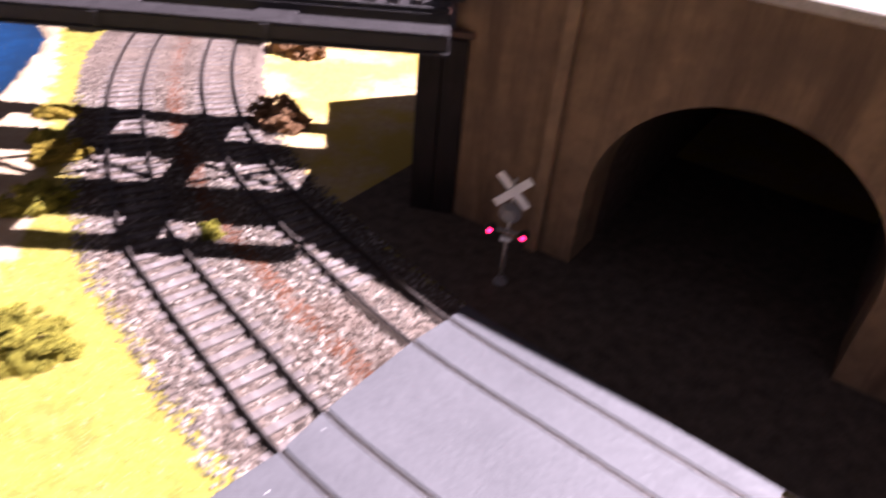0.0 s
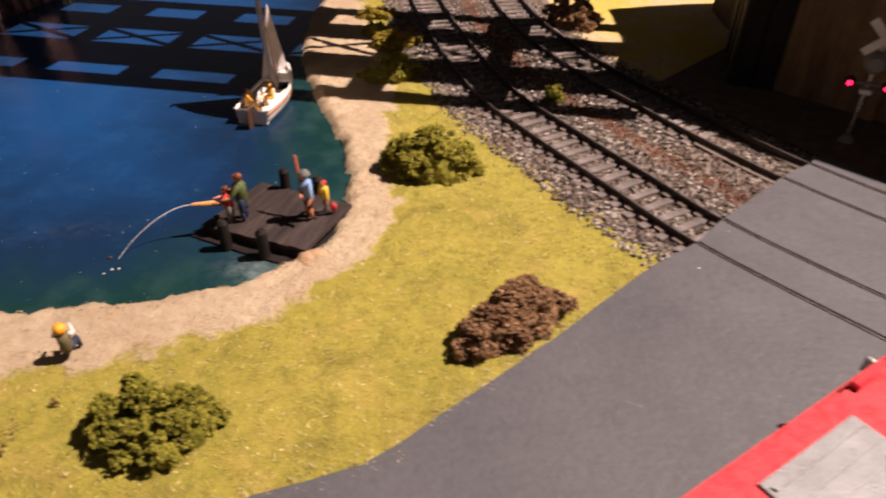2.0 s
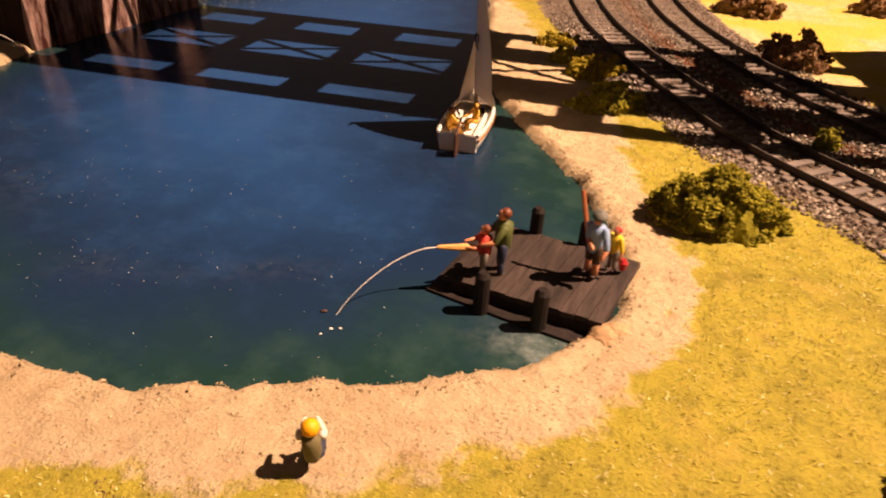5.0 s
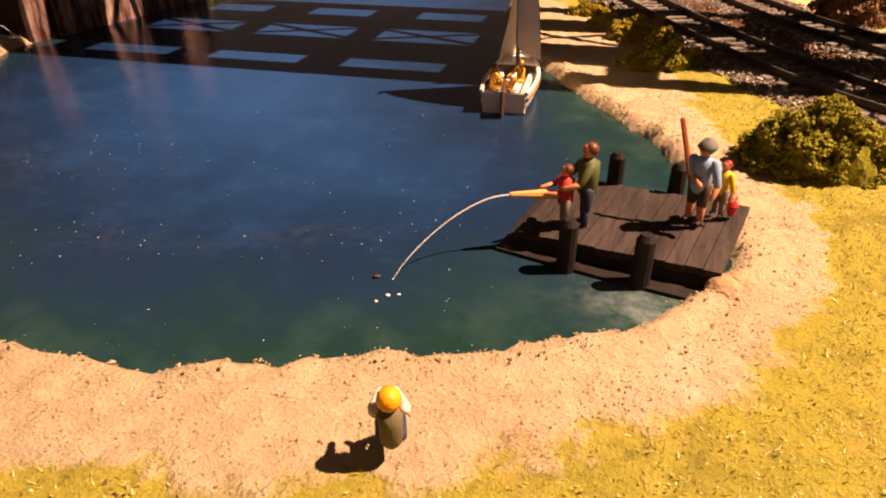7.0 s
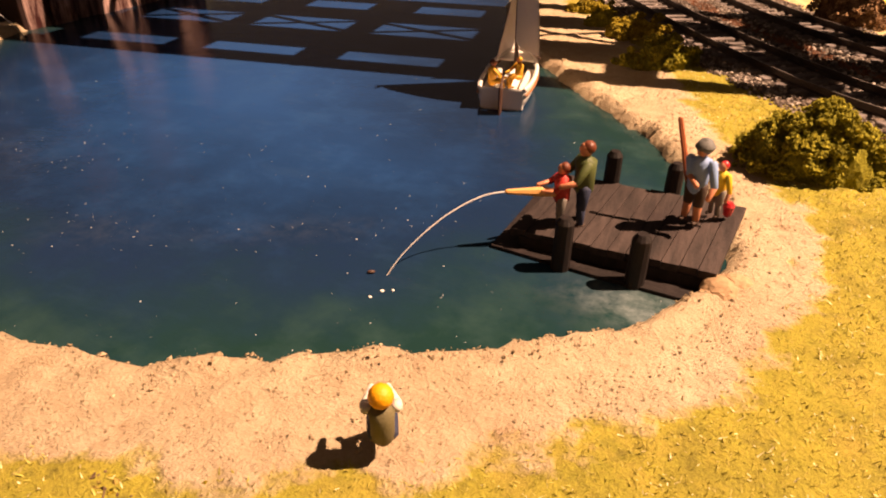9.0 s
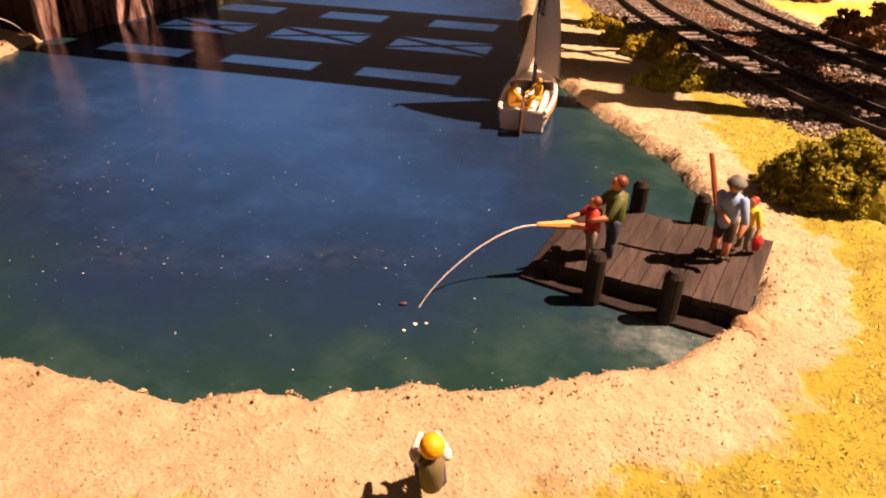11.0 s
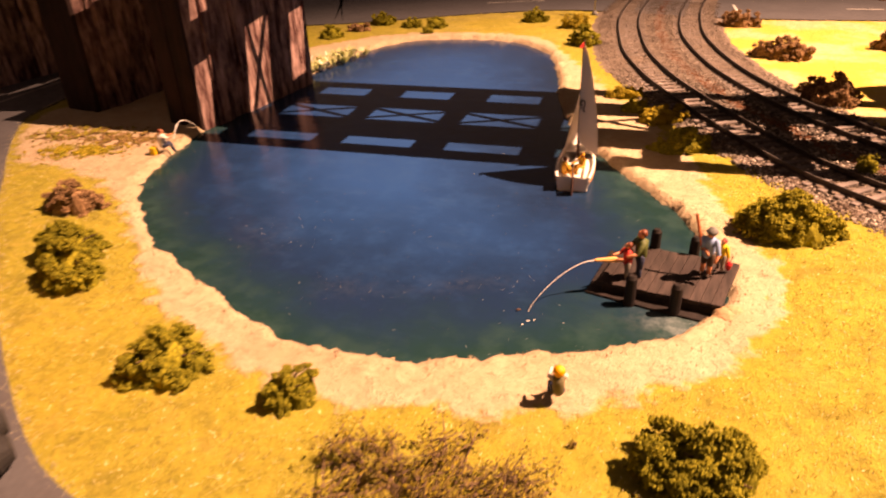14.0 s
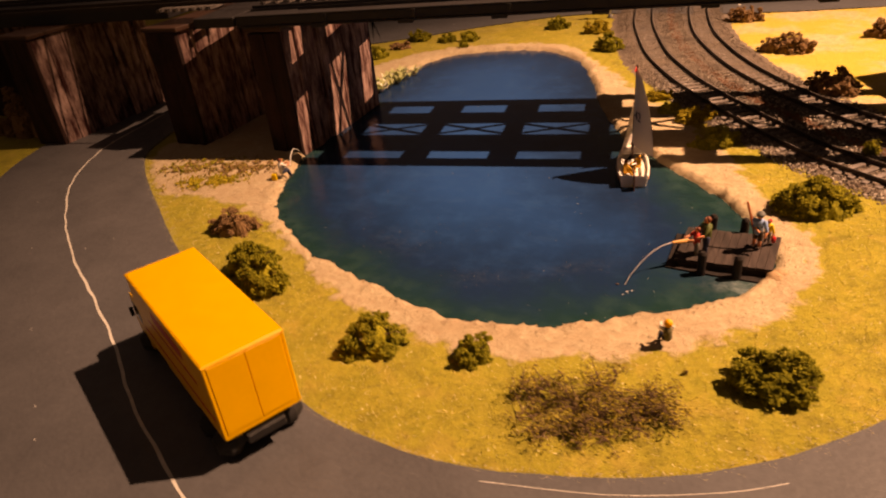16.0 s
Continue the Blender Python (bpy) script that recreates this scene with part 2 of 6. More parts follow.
def masonry_material():
    m = Nodes("stone_block")
    c = m.mix(m.random(), (0.30, 0.195, 0.100), (0.40, 0.27, 0.145))
    c = m.mix(m.span(m.noise(1.2, 6, 0.7), 0.35, 0.7), m.mix(0.5, c, (0.12, 0.085, 0.055)), c)
    run = m.node("ShaderNodeMapping", Vector=m.where, Scale=(1.0, 1.0, 0.12))
    c = m.mix(m.math("MULTIPLY", m.span(m.noise(0.55, 6, 0.7, run.outputs[0]), 0.44, 0.66), 0.75), c, (0.085, 0.056, 0.038))
    m.set(Base_Color=m.mix(m.math("MULTIPLY", m.span(m.noise(0.25, 4), 0.46, 0.66), 0.6), c, (0.12, 0.082, 0.055)), Roughness=0.85, **{"Specular_IOR_Level": 0.2})
    return m.bump(m.math("ADD", m.noise(7, 4), m.noise(1.5)), 0.03).mat


def mottled(name, a, b, rough=0.8, scale=2.0):
    m = Nodes(name)
    f = m.math("ADD", m.math("MULTIPLY", m.noise(scale, 5), 0.6), m.math("MULTIPLY", m.noise(scale * 6, 3), 0.4))
    m.set(Base_Color=m.mix(m.span(f, 0.35, 0.65), a, b), Roughness=rough, **{"Specular_IOR_Level": 0.25})
    return m.bump(m.noise(scale * 5, 3), 0.02).mat


def emitter(name, colour, strength):
    m = Nodes(name)
    m.set(Base_Color=colour, Emission_Color=colour, Emission_Strength=strength, Roughness=0.3)
    return m.mat


def fibre_material():
    """Flock fibres: olive to straw, a few of them pale."""
    m = Nodes("flock_fibre")
    i = m.island()
    c = m.mix(m.span(m.noise(0.4, 4), 0.35, 0.65), (0.235, 0.225, 0.030), (0.43, 0.355, 0.058))
    c = m.mix(m.math("MULTIPLY", m.span(m.noise(0.9, 5, 0.65), 0.50, 0.66), 0.6), c, (0.15, 0.135, 0.020))
    c = m.mix(i, c, (0.45, 0.375, 0.085))
    c = m.mix(m.math("GREATER_THAN", i, 0.93), c, (0.85, 0.76, 0.44))
    m.set(Base_Color=c, Roughness=0.6, **{"Specular_IOR_Level": 0.3})
    return m.mat


GROUND, WATER, ROAD, STONES, MASONRY = ground_material(), water_material(), road_material(), stone_material(), masonry_material()
DECKING = grain_material("stained_deck_board", (0.020, 0.016, 0.015), (0.078, 0.056, 0.050), (1, 7, 1), 0.7, 0.02)
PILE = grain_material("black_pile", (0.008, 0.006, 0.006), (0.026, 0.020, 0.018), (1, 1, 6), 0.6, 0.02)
# rust-stained boards; their palest streaks carry the colour of lamplit patches
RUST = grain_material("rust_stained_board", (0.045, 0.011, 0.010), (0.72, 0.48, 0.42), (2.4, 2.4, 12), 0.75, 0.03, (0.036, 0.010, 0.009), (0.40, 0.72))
# dark copy of the pier boards, with the shade of the fronts painted in
SHADED_BOARD = grain_material("shaded_board", (0.010, 0.0055, 0.005), (0.060, 0.026, 0.021), (2.0, 2.0, 12), 0.75, 0.03, (0.012, 0.006, 0.006))
SLEEPER = grain_material("grey_sleeper", (0.11, 0.092, 0.084), (0.25, 0.215, 0.20), (6, 1, 1), 0.8, 0.02, (0.04, 0.034, 0.03))
RAIL = paint("rusty_rail", (0.034, 0.023, 0.019), 0.5, 0.35, 4.0, 0.01, 0.5, 0.4)
RAIL_TOP = paint("worn_rail_top", (0.095, 0.080, 0.072), 0.45, 0.25, 4.0, 0.005, 0.5, 0.4)
IRON = paint("black_bridge_steel", (0.020, 0.017, 0.018), 0.55, 0.3, 2.0, 0.02, 0.4)
GREEN_CLUMP = clump_material("green_foam", (0.125, 0.120, 0.013), (0.35, 0.31, 0.032))
OLIVE_CLUMP = clump_material("olive_foam", (0.16, 0.150, 0.018), (0.47, 0.41, 0.045))
BROWN_CLUMP = clump_material("brown_foam", (0.16, 0.088, 0.042), (0.47, 0.295, 0.155))
DRY_CLUMP = clump_material("dry_foliage", (0.12, 0.085, 0.020), (0.40, 0.29, 0.075))
YELLOW_CLUMP = clump_material("yellow_foam", (0.20, 0.15, 0.015), (0.55, 0.42, 0.05))
TWIG = mottled("dry_twig", (0.08, 0.050, 0.028), (0.20, 0.125, 0.070))
WHITE_LINE = mottled("worn_white_line", (0.42, 0.40, 0.36), (0.66, 0.63, 0.58))
HULL = paint("white_plastic_hull", (0.74, 0.70, 0.64), 0.35, 0.05, 2.0, 0.003, 0.5)
SAIL = paint("cream_sail", (0.72, 0.64, 0.53), 0.7, 0.05, 1.0, 0.01, 0.2)
BROWN = paint("dark_brown_paint", (0.060, 0.028, 0.018), 0.5)
GUNWALE = paint("tan_wood_strip", (0.28, 0.12, 0.05), 0.5)
BLACK = paint("black_paint", (0.012, 0.011, 0.011), 0.5)
RED = paint("red_paint", (0.52, 0.022, 0.028), 0.4, 0.08, 2.0, 0.004, 0.5)
SIGNAL_RED = paint("flag_red", (0.50, 0.03, 0.025), 0.5)
TRUCK_YELLOW = paint("yellow_truck_paint", (0.82, 0.42, 0.008), 0.35, 0.05, 1.2, 0.004, 0.5)
TYRE = paint("rubber_tyre", (0.018, 0.017, 0.017), 0.8)
GLASS = paint("dark_window_plastic", (0.012, 0.012, 0.014), 0.12, 0.1, 2.0, 0.0, 0.6)
SILVER = paint("silver_panel", (0.22, 0.22, 0.22), 0.5, 0.25, 2.5, 0.01, 0.5, 0.3)
CHROME = paint("worn_silver_metal", (0.55, 0.53, 0.50), 0.3, 0.2, 5.0, 0.01, 0.5, 0.9)
SKIN = paint("painted_skin", (0.56, 0.22, 0.115), 0.5)
HAIR = paint("painted_hair", (0.14, 0.035, 0.014), 0.5)
SHIRT_RED = paint("red_shirt", (0.48, 0.035, 0.025), 0.6)
SHIRT_GREEN = paint("green_shirt", (0.075, 0.095, 0.025), 0.6)
SHIRT_BLUE = paint("light_blue_shirt", (0.22, 0.33, 0.56), 0.6)
SHIRT_YELLOW = paint("yellow_shirt", (0.70, 0.46, 0.02), 0.6)
SHIRT_WHITE = paint("white_shirt", (0.62, 0.58, 0.52), 0.6)
JEANS = paint("dark_blue_trousers", (0.022, 0.030, 0.065), 0.7)
TROUSER_BROWN = paint("brown_shorts", (0.055, 0.032, 0.022), 0.7)
TROUSER_GREY = paint("grey_trousers", (0.17, 0.15, 0.13), 0.7)
HAT_GREY = paint("grey_hat", (0.13, 0.13, 0.12), 0.7)
ORANGE = paint("orange_hat", (0.78, 0.34, 0.01), 0.5)
OILSKIN = paint("yellow_oilskin", (0.70, 0.36, 0.03), 0.5)
ROD_WOOD = paint("tan_rod", (0.62, 0.32, 0.10), 0.5)
ROD_RED = paint("red_brown_rod", (0.36, 0.10, 0.035), 0.5)
LINE = paint("white_thread", (0.62, 0.60, 0.56), 0.6)
LEAD = paint("grey_lead", (0.20, 0.19, 0.18), 0.5)
WHITE_SIGN = paint("white_sign_enamel", (0.72, 0.70, 0.68), 0.35)
RED_GLOW = emitter("lit_red_lens", (1.0, 0.01, 0.045), 3.0)
LEAF = mottled("pale_reed_leaf", (0.30, 0.34, 0.10), (0.62, 0.62, 0.36))
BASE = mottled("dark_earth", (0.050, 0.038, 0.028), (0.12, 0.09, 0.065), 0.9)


# ---------------------------------------------------------------- mesh tools
def icosphere(rounds=1):
    bm = bmesh.new()
    bmesh.ops.create_icosphere(bm, subdivisions=rounds, radius=1.0)
    v, f = np.array([x.co[:] for x in bm.verts]), [tuple(q.index for q in x.verts) for x in bm.faces]
    bm.free()
    return v, f


OCT_V = np.array([(1, 0, 0), (-1, 0, 0), (0, 1, 0), (0, -1, 0), (0, 0, 1), (0, 0, -1)], float)
OCT_F = [(0, 2, 4), (2, 1, 4), (1, 3, 4), (3, 0, 4), (2, 0, 5), (1, 2, 5), (3, 1, 5), (0, 3, 5)]


class Mesh:
    """Gathers faces in centimetres and makes one mesh object of them."""

    def __init__(self, *materials):
        self.v, self.f, self.m, self.mats = [], [], [], list(materials)
        self.count = 0

    def add(self, verts, faces, mat=0):
        verts = np.asarray(verts, float).reshape(-1, 3)
        self.v.append(verts)
        self.f += [tuple(int(i) + self.count for i in f) for f in faces]
        self.m += [mat] * len(faces)
        self.count += len(verts)
        return self

    def box(self, size, at=(0, 0, 0), turn=0.0, mat=0, bevel=0.0, taper=1.0):
        """A box standing on at, with bevelled edges."""
        sx, sy, sz = (s / 2 for s in size)
        bm = bmesh.new()
        bmesh.ops.create_cube(bm, size=2.0)
        for p in bm.verts:
            k = taper if p.co.z > 0 else 1.0
            p.co = Vector((p.co.x * sx * k, p.co.y * sy * k, p.co.z * sz + sz))
        if bevel:
            bmesh.ops.bevel(bm, geom=bm.edges[:], offset=bevel, segments=1, affect="EDGES")
        bm.verts.index_update()
        m = Matrix.Translation(at) @ Matrix.Rotation(turn, 4, "Z")
        self.add([(m @ p.co)[:] for p in bm.verts], [[q.index for q in f.verts] for f in bm.faces], mat)
        bm.free()
        return self

    def tube(self, points, radii, seg=8, mat=0, flat=1.0):
        """A round bar along points, with rounded ends."""
        pts = [Vector(p) for p in points]
        radii = [radii] * len(pts) if isinstance(radii, (int, float)) else list(radii)
        d0, d1 = (pts[0] - pts[1]).normalized(), (pts[-1] - pts[-2]).normalized()
        pts = [pts[0] + d0 * radii[0] * 0.6] + pts + [pts[-1] + d1 * radii[-1] * 0.6]
        radii = [radii[0] * 0.6] + radii + [radii[-1] * 0.6]
        rings, faces = [], []
        side = None
        for i, p in enumerate(pts):
            d = (pts[min(i + 1, len(pts) - 1)] - pts[max(i - 1, 0)]).normalized()
            a = Vector((0, 0, 1)) if abs(d.z) < 0.9 else Vector((1, 0, 0))
            side = (a - d * a.dot(d)).normalized() if side is None else (side - d * side.dot(d)).normalized()
            up = d.cross(side)
            rings += [p + (side * math.cos(k * math.tau / seg) + up * math.sin(k * math.tau / seg) * flat) * radii[i] for k in range(seg)]
        for i in range(len(pts) - 1):
            faces += [(i * seg + k, i * seg + (k + 1) % seg, (i + 1) * seg + (k + 1) % seg, (i + 1) * seg + k) for k in range(seg)]
        n = len(pts) - 1
        faces += [tuple(range(seg))[::-1], tuple(n * seg + k for k in range(seg))]
        return self.add([p[:] for p in rings], faces, mat)

    def ball(self, at, r, mat=0, squash=(1, 1, 1)):
        bm = bmesh.new()
        bmesh.ops.create_icosphere(bm, subdivisions=2, radius=r)
        self.add([(p.co.x * squash[0] + at[0], p.co.y * squash[1] + at[1], p.co.z * squash[2] + at[2]) for p in bm.verts],
                 [[q.index for q in f.verts] for f in bm.faces], mat)
        bm.free()
        return self

    def prism(self, outline, z0, z1, mat=0):
        """A flat plate with the outline (counter-clockwise, x, y)."""
        n = len(outline)
        v = [(x, y, z0) for x, y in outline] + [(x, y, z1) for x, y in outline]
        f = [tuple(range(n, 2 * n)), tuple(range(n))[::-1]] + [(i, (i + 1) % n, n + (i + 1) % n, n + i) for i in range(n)]
        return self.add(v, f, mat)

    def strip(self, left, right, z, mat=0, skirt=0.0):
        """A ribbon between two lines of points, with side faces down to skirt below."""
        n = len(left)
        z = z if isinstance(z, (list, np.ndarray)) else [z] * n
        v = [(*left[i], z[i]) for i in range(n)] + [(*right[i], z[i]) for i in range(n)]
        f = [(i, n + i, n + i + 1, i + 1) for i in range(n - 1)]
        if skirt:
            v += [(*left[i], z[i] - skirt) for i in range(n)] + [(*right[i], z[i] - skirt) for i in range(n)]
            f += [(2 * n + i, i, i + 1, 2 * n + i + 1) for i in range(n - 1)]
            f += [(n + i, 3 * n + i, 3 * n + i + 1, n + i + 1) for i in range(n - 1)]
            f += [(0, 2 * n, 3 * n, n), (n - 1, 2 * n - 1, 4 * n - 1, 3 * n - 1)]
        return self.add(v, f, mat)

    def scatter(self, places, sizes, shape=(OCT_V, OCT_F), squash=(1, 1, 0.7), jitter=0.25, rng=None, mat=0):
        """Many small uneven lumps."""
        v, f = shape
        n, k = len(places), len(v)
        rng = rng or np.random.default_rng(1)
        a = rng.uniform(0, math.tau, (n, 1))
        w = v[None] * (1 + rng.uniform(-jitter, jitter, (n, k, 1))) * np.asarray(sizes).reshape(-1, 1, 1)
        w = w * np.asarray(squash)
        tilt = rng.uniform(-0.5, 0.5, (n, 1))
        y, z = w[..., 1] * np.cos(tilt) - w[..., 2] * np.sin(tilt), w[..., 1] * np.sin(tilt) + w[..., 2] * np.cos(tilt)
        x, y = w[..., 0] * np.cos(a) - y * np.sin(a), w[..., 0] * np.sin(a) + y * np.cos(a)
        self.v.append((np.stack([x, y, z], -1) + np.asarray(places)[:, None]).reshape(-1, 3))
        ff = (np.array(f)[None] + (np.arange(n) * k)[:, None, None] + self.count).reshape(-1, len(f[0]))
        self.f += ff.tolist()
        self.m += [mat] * len(ff)
        self.count += n * k
        return self

    def data(self, name, smooth=False):
        me = bpy.data.meshes.new(name)
        me.from_pydata((np.concatenate(self.v) * CM).tolist(), [], self.f)
        for m in self.mats:
            me.materials.append(m)
        me.polygons.foreach_set("material_index", self.m)
        me.polygons.foreach_set("use_smooth", [smooth] * len(self.f))
        me.update()
        return me


def cm(x, y, z=0.0, turn=0.0):
    """A pose from centimetres and degrees about z."""
    return pose(x * CM, y * CM, z * CM, 0, 0, turn)


def part(name, mesh, parent, label="", smooth=False, m=None):
    """One mesh as a part of a thing or of a part."""
    ob = new(name, mesh if isinstance(mesh, bpy.types.Mesh) else mesh.data(name, smooth))
    ob.parent = parent
    if m is not None:
        ob.matrix_basis = m
    return tagged(ob, label)


def thing(name, label, category, m=None, group="", kind=""):
    """An empty at the base of a thing, for its parts."""
    ob = tagged(new(name), label, category, group, kind)
    ob.empty_display_size = 0.01
    ob.matrix_basis = m or Matrix()
    return ob


def whole(name, mesh, label, category, m=None, group="", kind="", smooth=False):
    """A thing of one mesh."""
    ob = tagged(new(name, mesh if isinstance(mesh, bpy.types.Mesh) else mesh.data(name, smooth)), label, category, group, kind)
    ob.matrix_basis = m or Matrix()
    return ob


def curve(points, step=0.5, closed=False):
    """A smooth line through points, with about even steps."""
    p = np.array(points, float)
    n = len(p)
    out = []
    for i in range(n if closed else n - 1):
        a, b, c, d = (p[(i + k) % n] if closed else p[min(max(i + k, 0), n - 1)] for k in (-1, 0, 1, 2))
        k = max(2, int(np.linalg.norm(c - b) / step))
        t = np.linspace(0, 1, k, endpoint=False)[:, None]
        out.append(0.5 * (2 * b + (c - a) * t + (2 * a - 5 * b + 4 * c - d) * t**2 + (3 * b - a - 3 * c + d) * t**3))
    return np.concatenate(out + ([] if closed else [p[-1:]]))


def normals(line):
    d = np.gradient(line, axis=0)
    d /= np.linalg.norm(d, axis=1)[:, None]
    return np.stack([d[:, 1], -d[:, 0]], 1)


def inside(points, poly):
    """Signed distance to a closed outline, positive inside."""
    pts = np.asarray(points, float)
    best, odd = np.full(len(pts), 1e9), np.zeros(len(pts), bool)
    for a, b in zip(poly, np.roll(poly, -1, axis=0)):
        ab = b - a
        t = np.clip(((pts - a) @ ab) / max(ab @ ab, 1e-9), 0, 1)
        best = np.minimum(best, np.linalg.norm(pts - a - t[:, None] * ab, axis=1))
        cross = (a[1] > pts[:, 1]) != (b[1] > pts[:, 1])
        with np.errstate(divide="ignore", invalid="ignore"):
            odd ^= cross & (pts[:, 0] < a[0] + (pts[:, 1] - a[1]) / (b[1] - a[1]) * ab[0])
    return np.where(odd, best, -best)


def ripple(x, y, wave, seed=0):
    """Soft unevenness from a few crossed waves."""
    r = np.random.default_rng(seed)
    s = 0
    for _ in range(7):
        a, k, p = r.uniform(0, math.tau), r.uniform(0.6, 1.7) / wave, r.uniform(0, math.tau)
        s = s + np.sin((x * math.cos(a) + y * math.sin(a)) * k * math.tau + p)
    return s / 7


# ---------------------------------------------------------------- plan
SHORE = curve([(-42.7, 32.0), (-42.7, 34.72), (-42.95, 40.17), (-41.37, 45.41), (-37.32, 47.67), (-32.73, 47.99), (-28.73, 45.14), (-26.1, 39.4), (-24.28, 33.54), (-21.72, 27.79), (-18.2, 22.74), (-16.21, 20.45), (-14.51, 18.07), (-13.39, 15.77), (-12.87, 13.58), (-13.30, 12.05), (-14.05, 11.15), (-15.21, 9.85), (-16.64, 8.99), (-18.29, 8.14), (-19.74, 7.27), (-21.19, 6.7), (-22.74, 6.45), (-24.82, 6.31), (-26.70, 6.93), (-29.62, 8.05), (-33.32, 9.57), (-36.83, 12.02), (-38.97, 14.6), (-40.4, 18.51), (-41.5, 21.2), (-42.6, 24.5)], 0.8, True)
SAND = curve([(-46.71, 42.1), (-42.68, 47.55), (-35.5, 49.99), (-30.41, 48.92), (-26.39, 43.39), (-22.3, 36.5), (-18.9, 31.0), (-15.6, 25.6), (-14.6, 22.9), (-13.51, 20.26), (-12.29, 17.79), (-11.42, 15.83), (-11.29, 13.26), (-12.04, 10.35), (-13.05, 8.77), (-14.38, 7.59), (-16.13, 6.22), (-18.31, 5.17), (-20.49, 4.62), (-22.36, 4.27), (-24.85, 4.46), (-28.67, 5.72), (-31.13, 6.94), (-33.35, 8.55), (-37.38, 11.33), (-41.72, 13.19), (-46.35, 13.36), (-49.14, 15.06), (-52.43, 18.94), (-52.56, 23.82), (-49.19, 34.98)], 1.0, True)
ROAD_INNER = curve([(-56.43, 37.1), (-55.36, 27.75), (-53.5, 19.77), (-50.89, 16.21), (-45.03, 11.39), (-40.45, 7.87), (-33.96, 3.51), (-27.98, 0.17), (-25.06, -0.67), (-22.12, -0.97), (-19.07, -0.54), (-15.62, 0.5), (-12.4, 2.38), (-9.87, 4.64), (-8.09, 6.08), (-6.95, 7.92), (-4.43, 12.21), (-2.25, 15.57), (0.1, 18.72), (3.18, 23.17), (7.29, 27.23), (11.83, 29.84)], 0.8)
FAR_ROAD = curve([(-108.37, 31.5), (-73.37, 40.5), (-54.25, 48.2), (-48.31, 51.73), (-40.93, 57.69), (-33.93, 61.88), (-27.65, 62.71), (-17.87, 61.79), (-5, 63.54), (17, 69.54), (55, 80.54)], 1.0)
TRACK_1 = curve([(40.11, -6.45), (18.16, 6.12), (7.19, 12.4), (3.87, 14.25), (-0.97, 17.08), (-4.16, 19.68), (-7.66, 22.69), (-10.05, 24.85), (-12.26, 27.62), (-14.82, 31.43), (-17.35, 35.54), (-19.54, 39.75), (-21.77, 45.29), (-23.37, 51.18), (-24.57, 56.57), (-25.22, 60.68), (-25.82, 66.31), (-26.11, 76.34), (-25.98, 94.28)], 0.3)
TRACK_2 = curve([(41.27, -0.89), (19.42, 11.85), (9, 17.93), (6.51, 19.38), (2.28, 21.85), (-0.58, 23.96), (-3.96, 26.88), (-6.84, 29.53), (-9.97, 33.16), (-12.32, 36.6), (-15.12, 41.95), (-17.29, 47.85), (-18.85, 53.83), (-19.93, 61.57), (-20.36, 67.63), (-20.61, 76.81), (-20.9, 94.04)], 0.3)
GROUND_Z, ROAD_Z, RAIL_Z = 0.30, 0.36, 0.62
BRIDGE = cm(0, 0, 0, 9.0)
WALL = cm(6.5, 27.75, 0, math.degrees(math.atan2(-0.44, 0.898)))


def ground_height(x, y, pond):
    """Level ground that falls over a crumbled bank to the bed of the pond. pond: distance inside the shore."""
    d = pond + 0.22 + 0.26 * ripple(x, y, 1.6, 3) + 0.18 * ripple(x, y, 0.7, 4)
    up = np.clip((0.30 - d) / 0.36, 0, 1)
    lip = np.exp(-((d + 0.35) / 0.3) ** 2) * np.clip(ripple(x, y, 0.8, 8) + 0.1, 0, 1)
    z = -0.28 + 0.54 * up**0.8 + 0.05 * up * ripple(x, y, 1.1, 5) + 0.045 * up * ripple(x, y, 0.55, 6) + 0.26 * lip
    return z + 0.03 * np.clip(-d / 4, 0, 1) * ripple(x, y, 6, 7)


def graded(*spans):
    """Grid lines with a step for each stretch."""
    return np.concatenate([np.arange(a, b, s) for a, b, s in spans] + [[spans[-1][1]]])


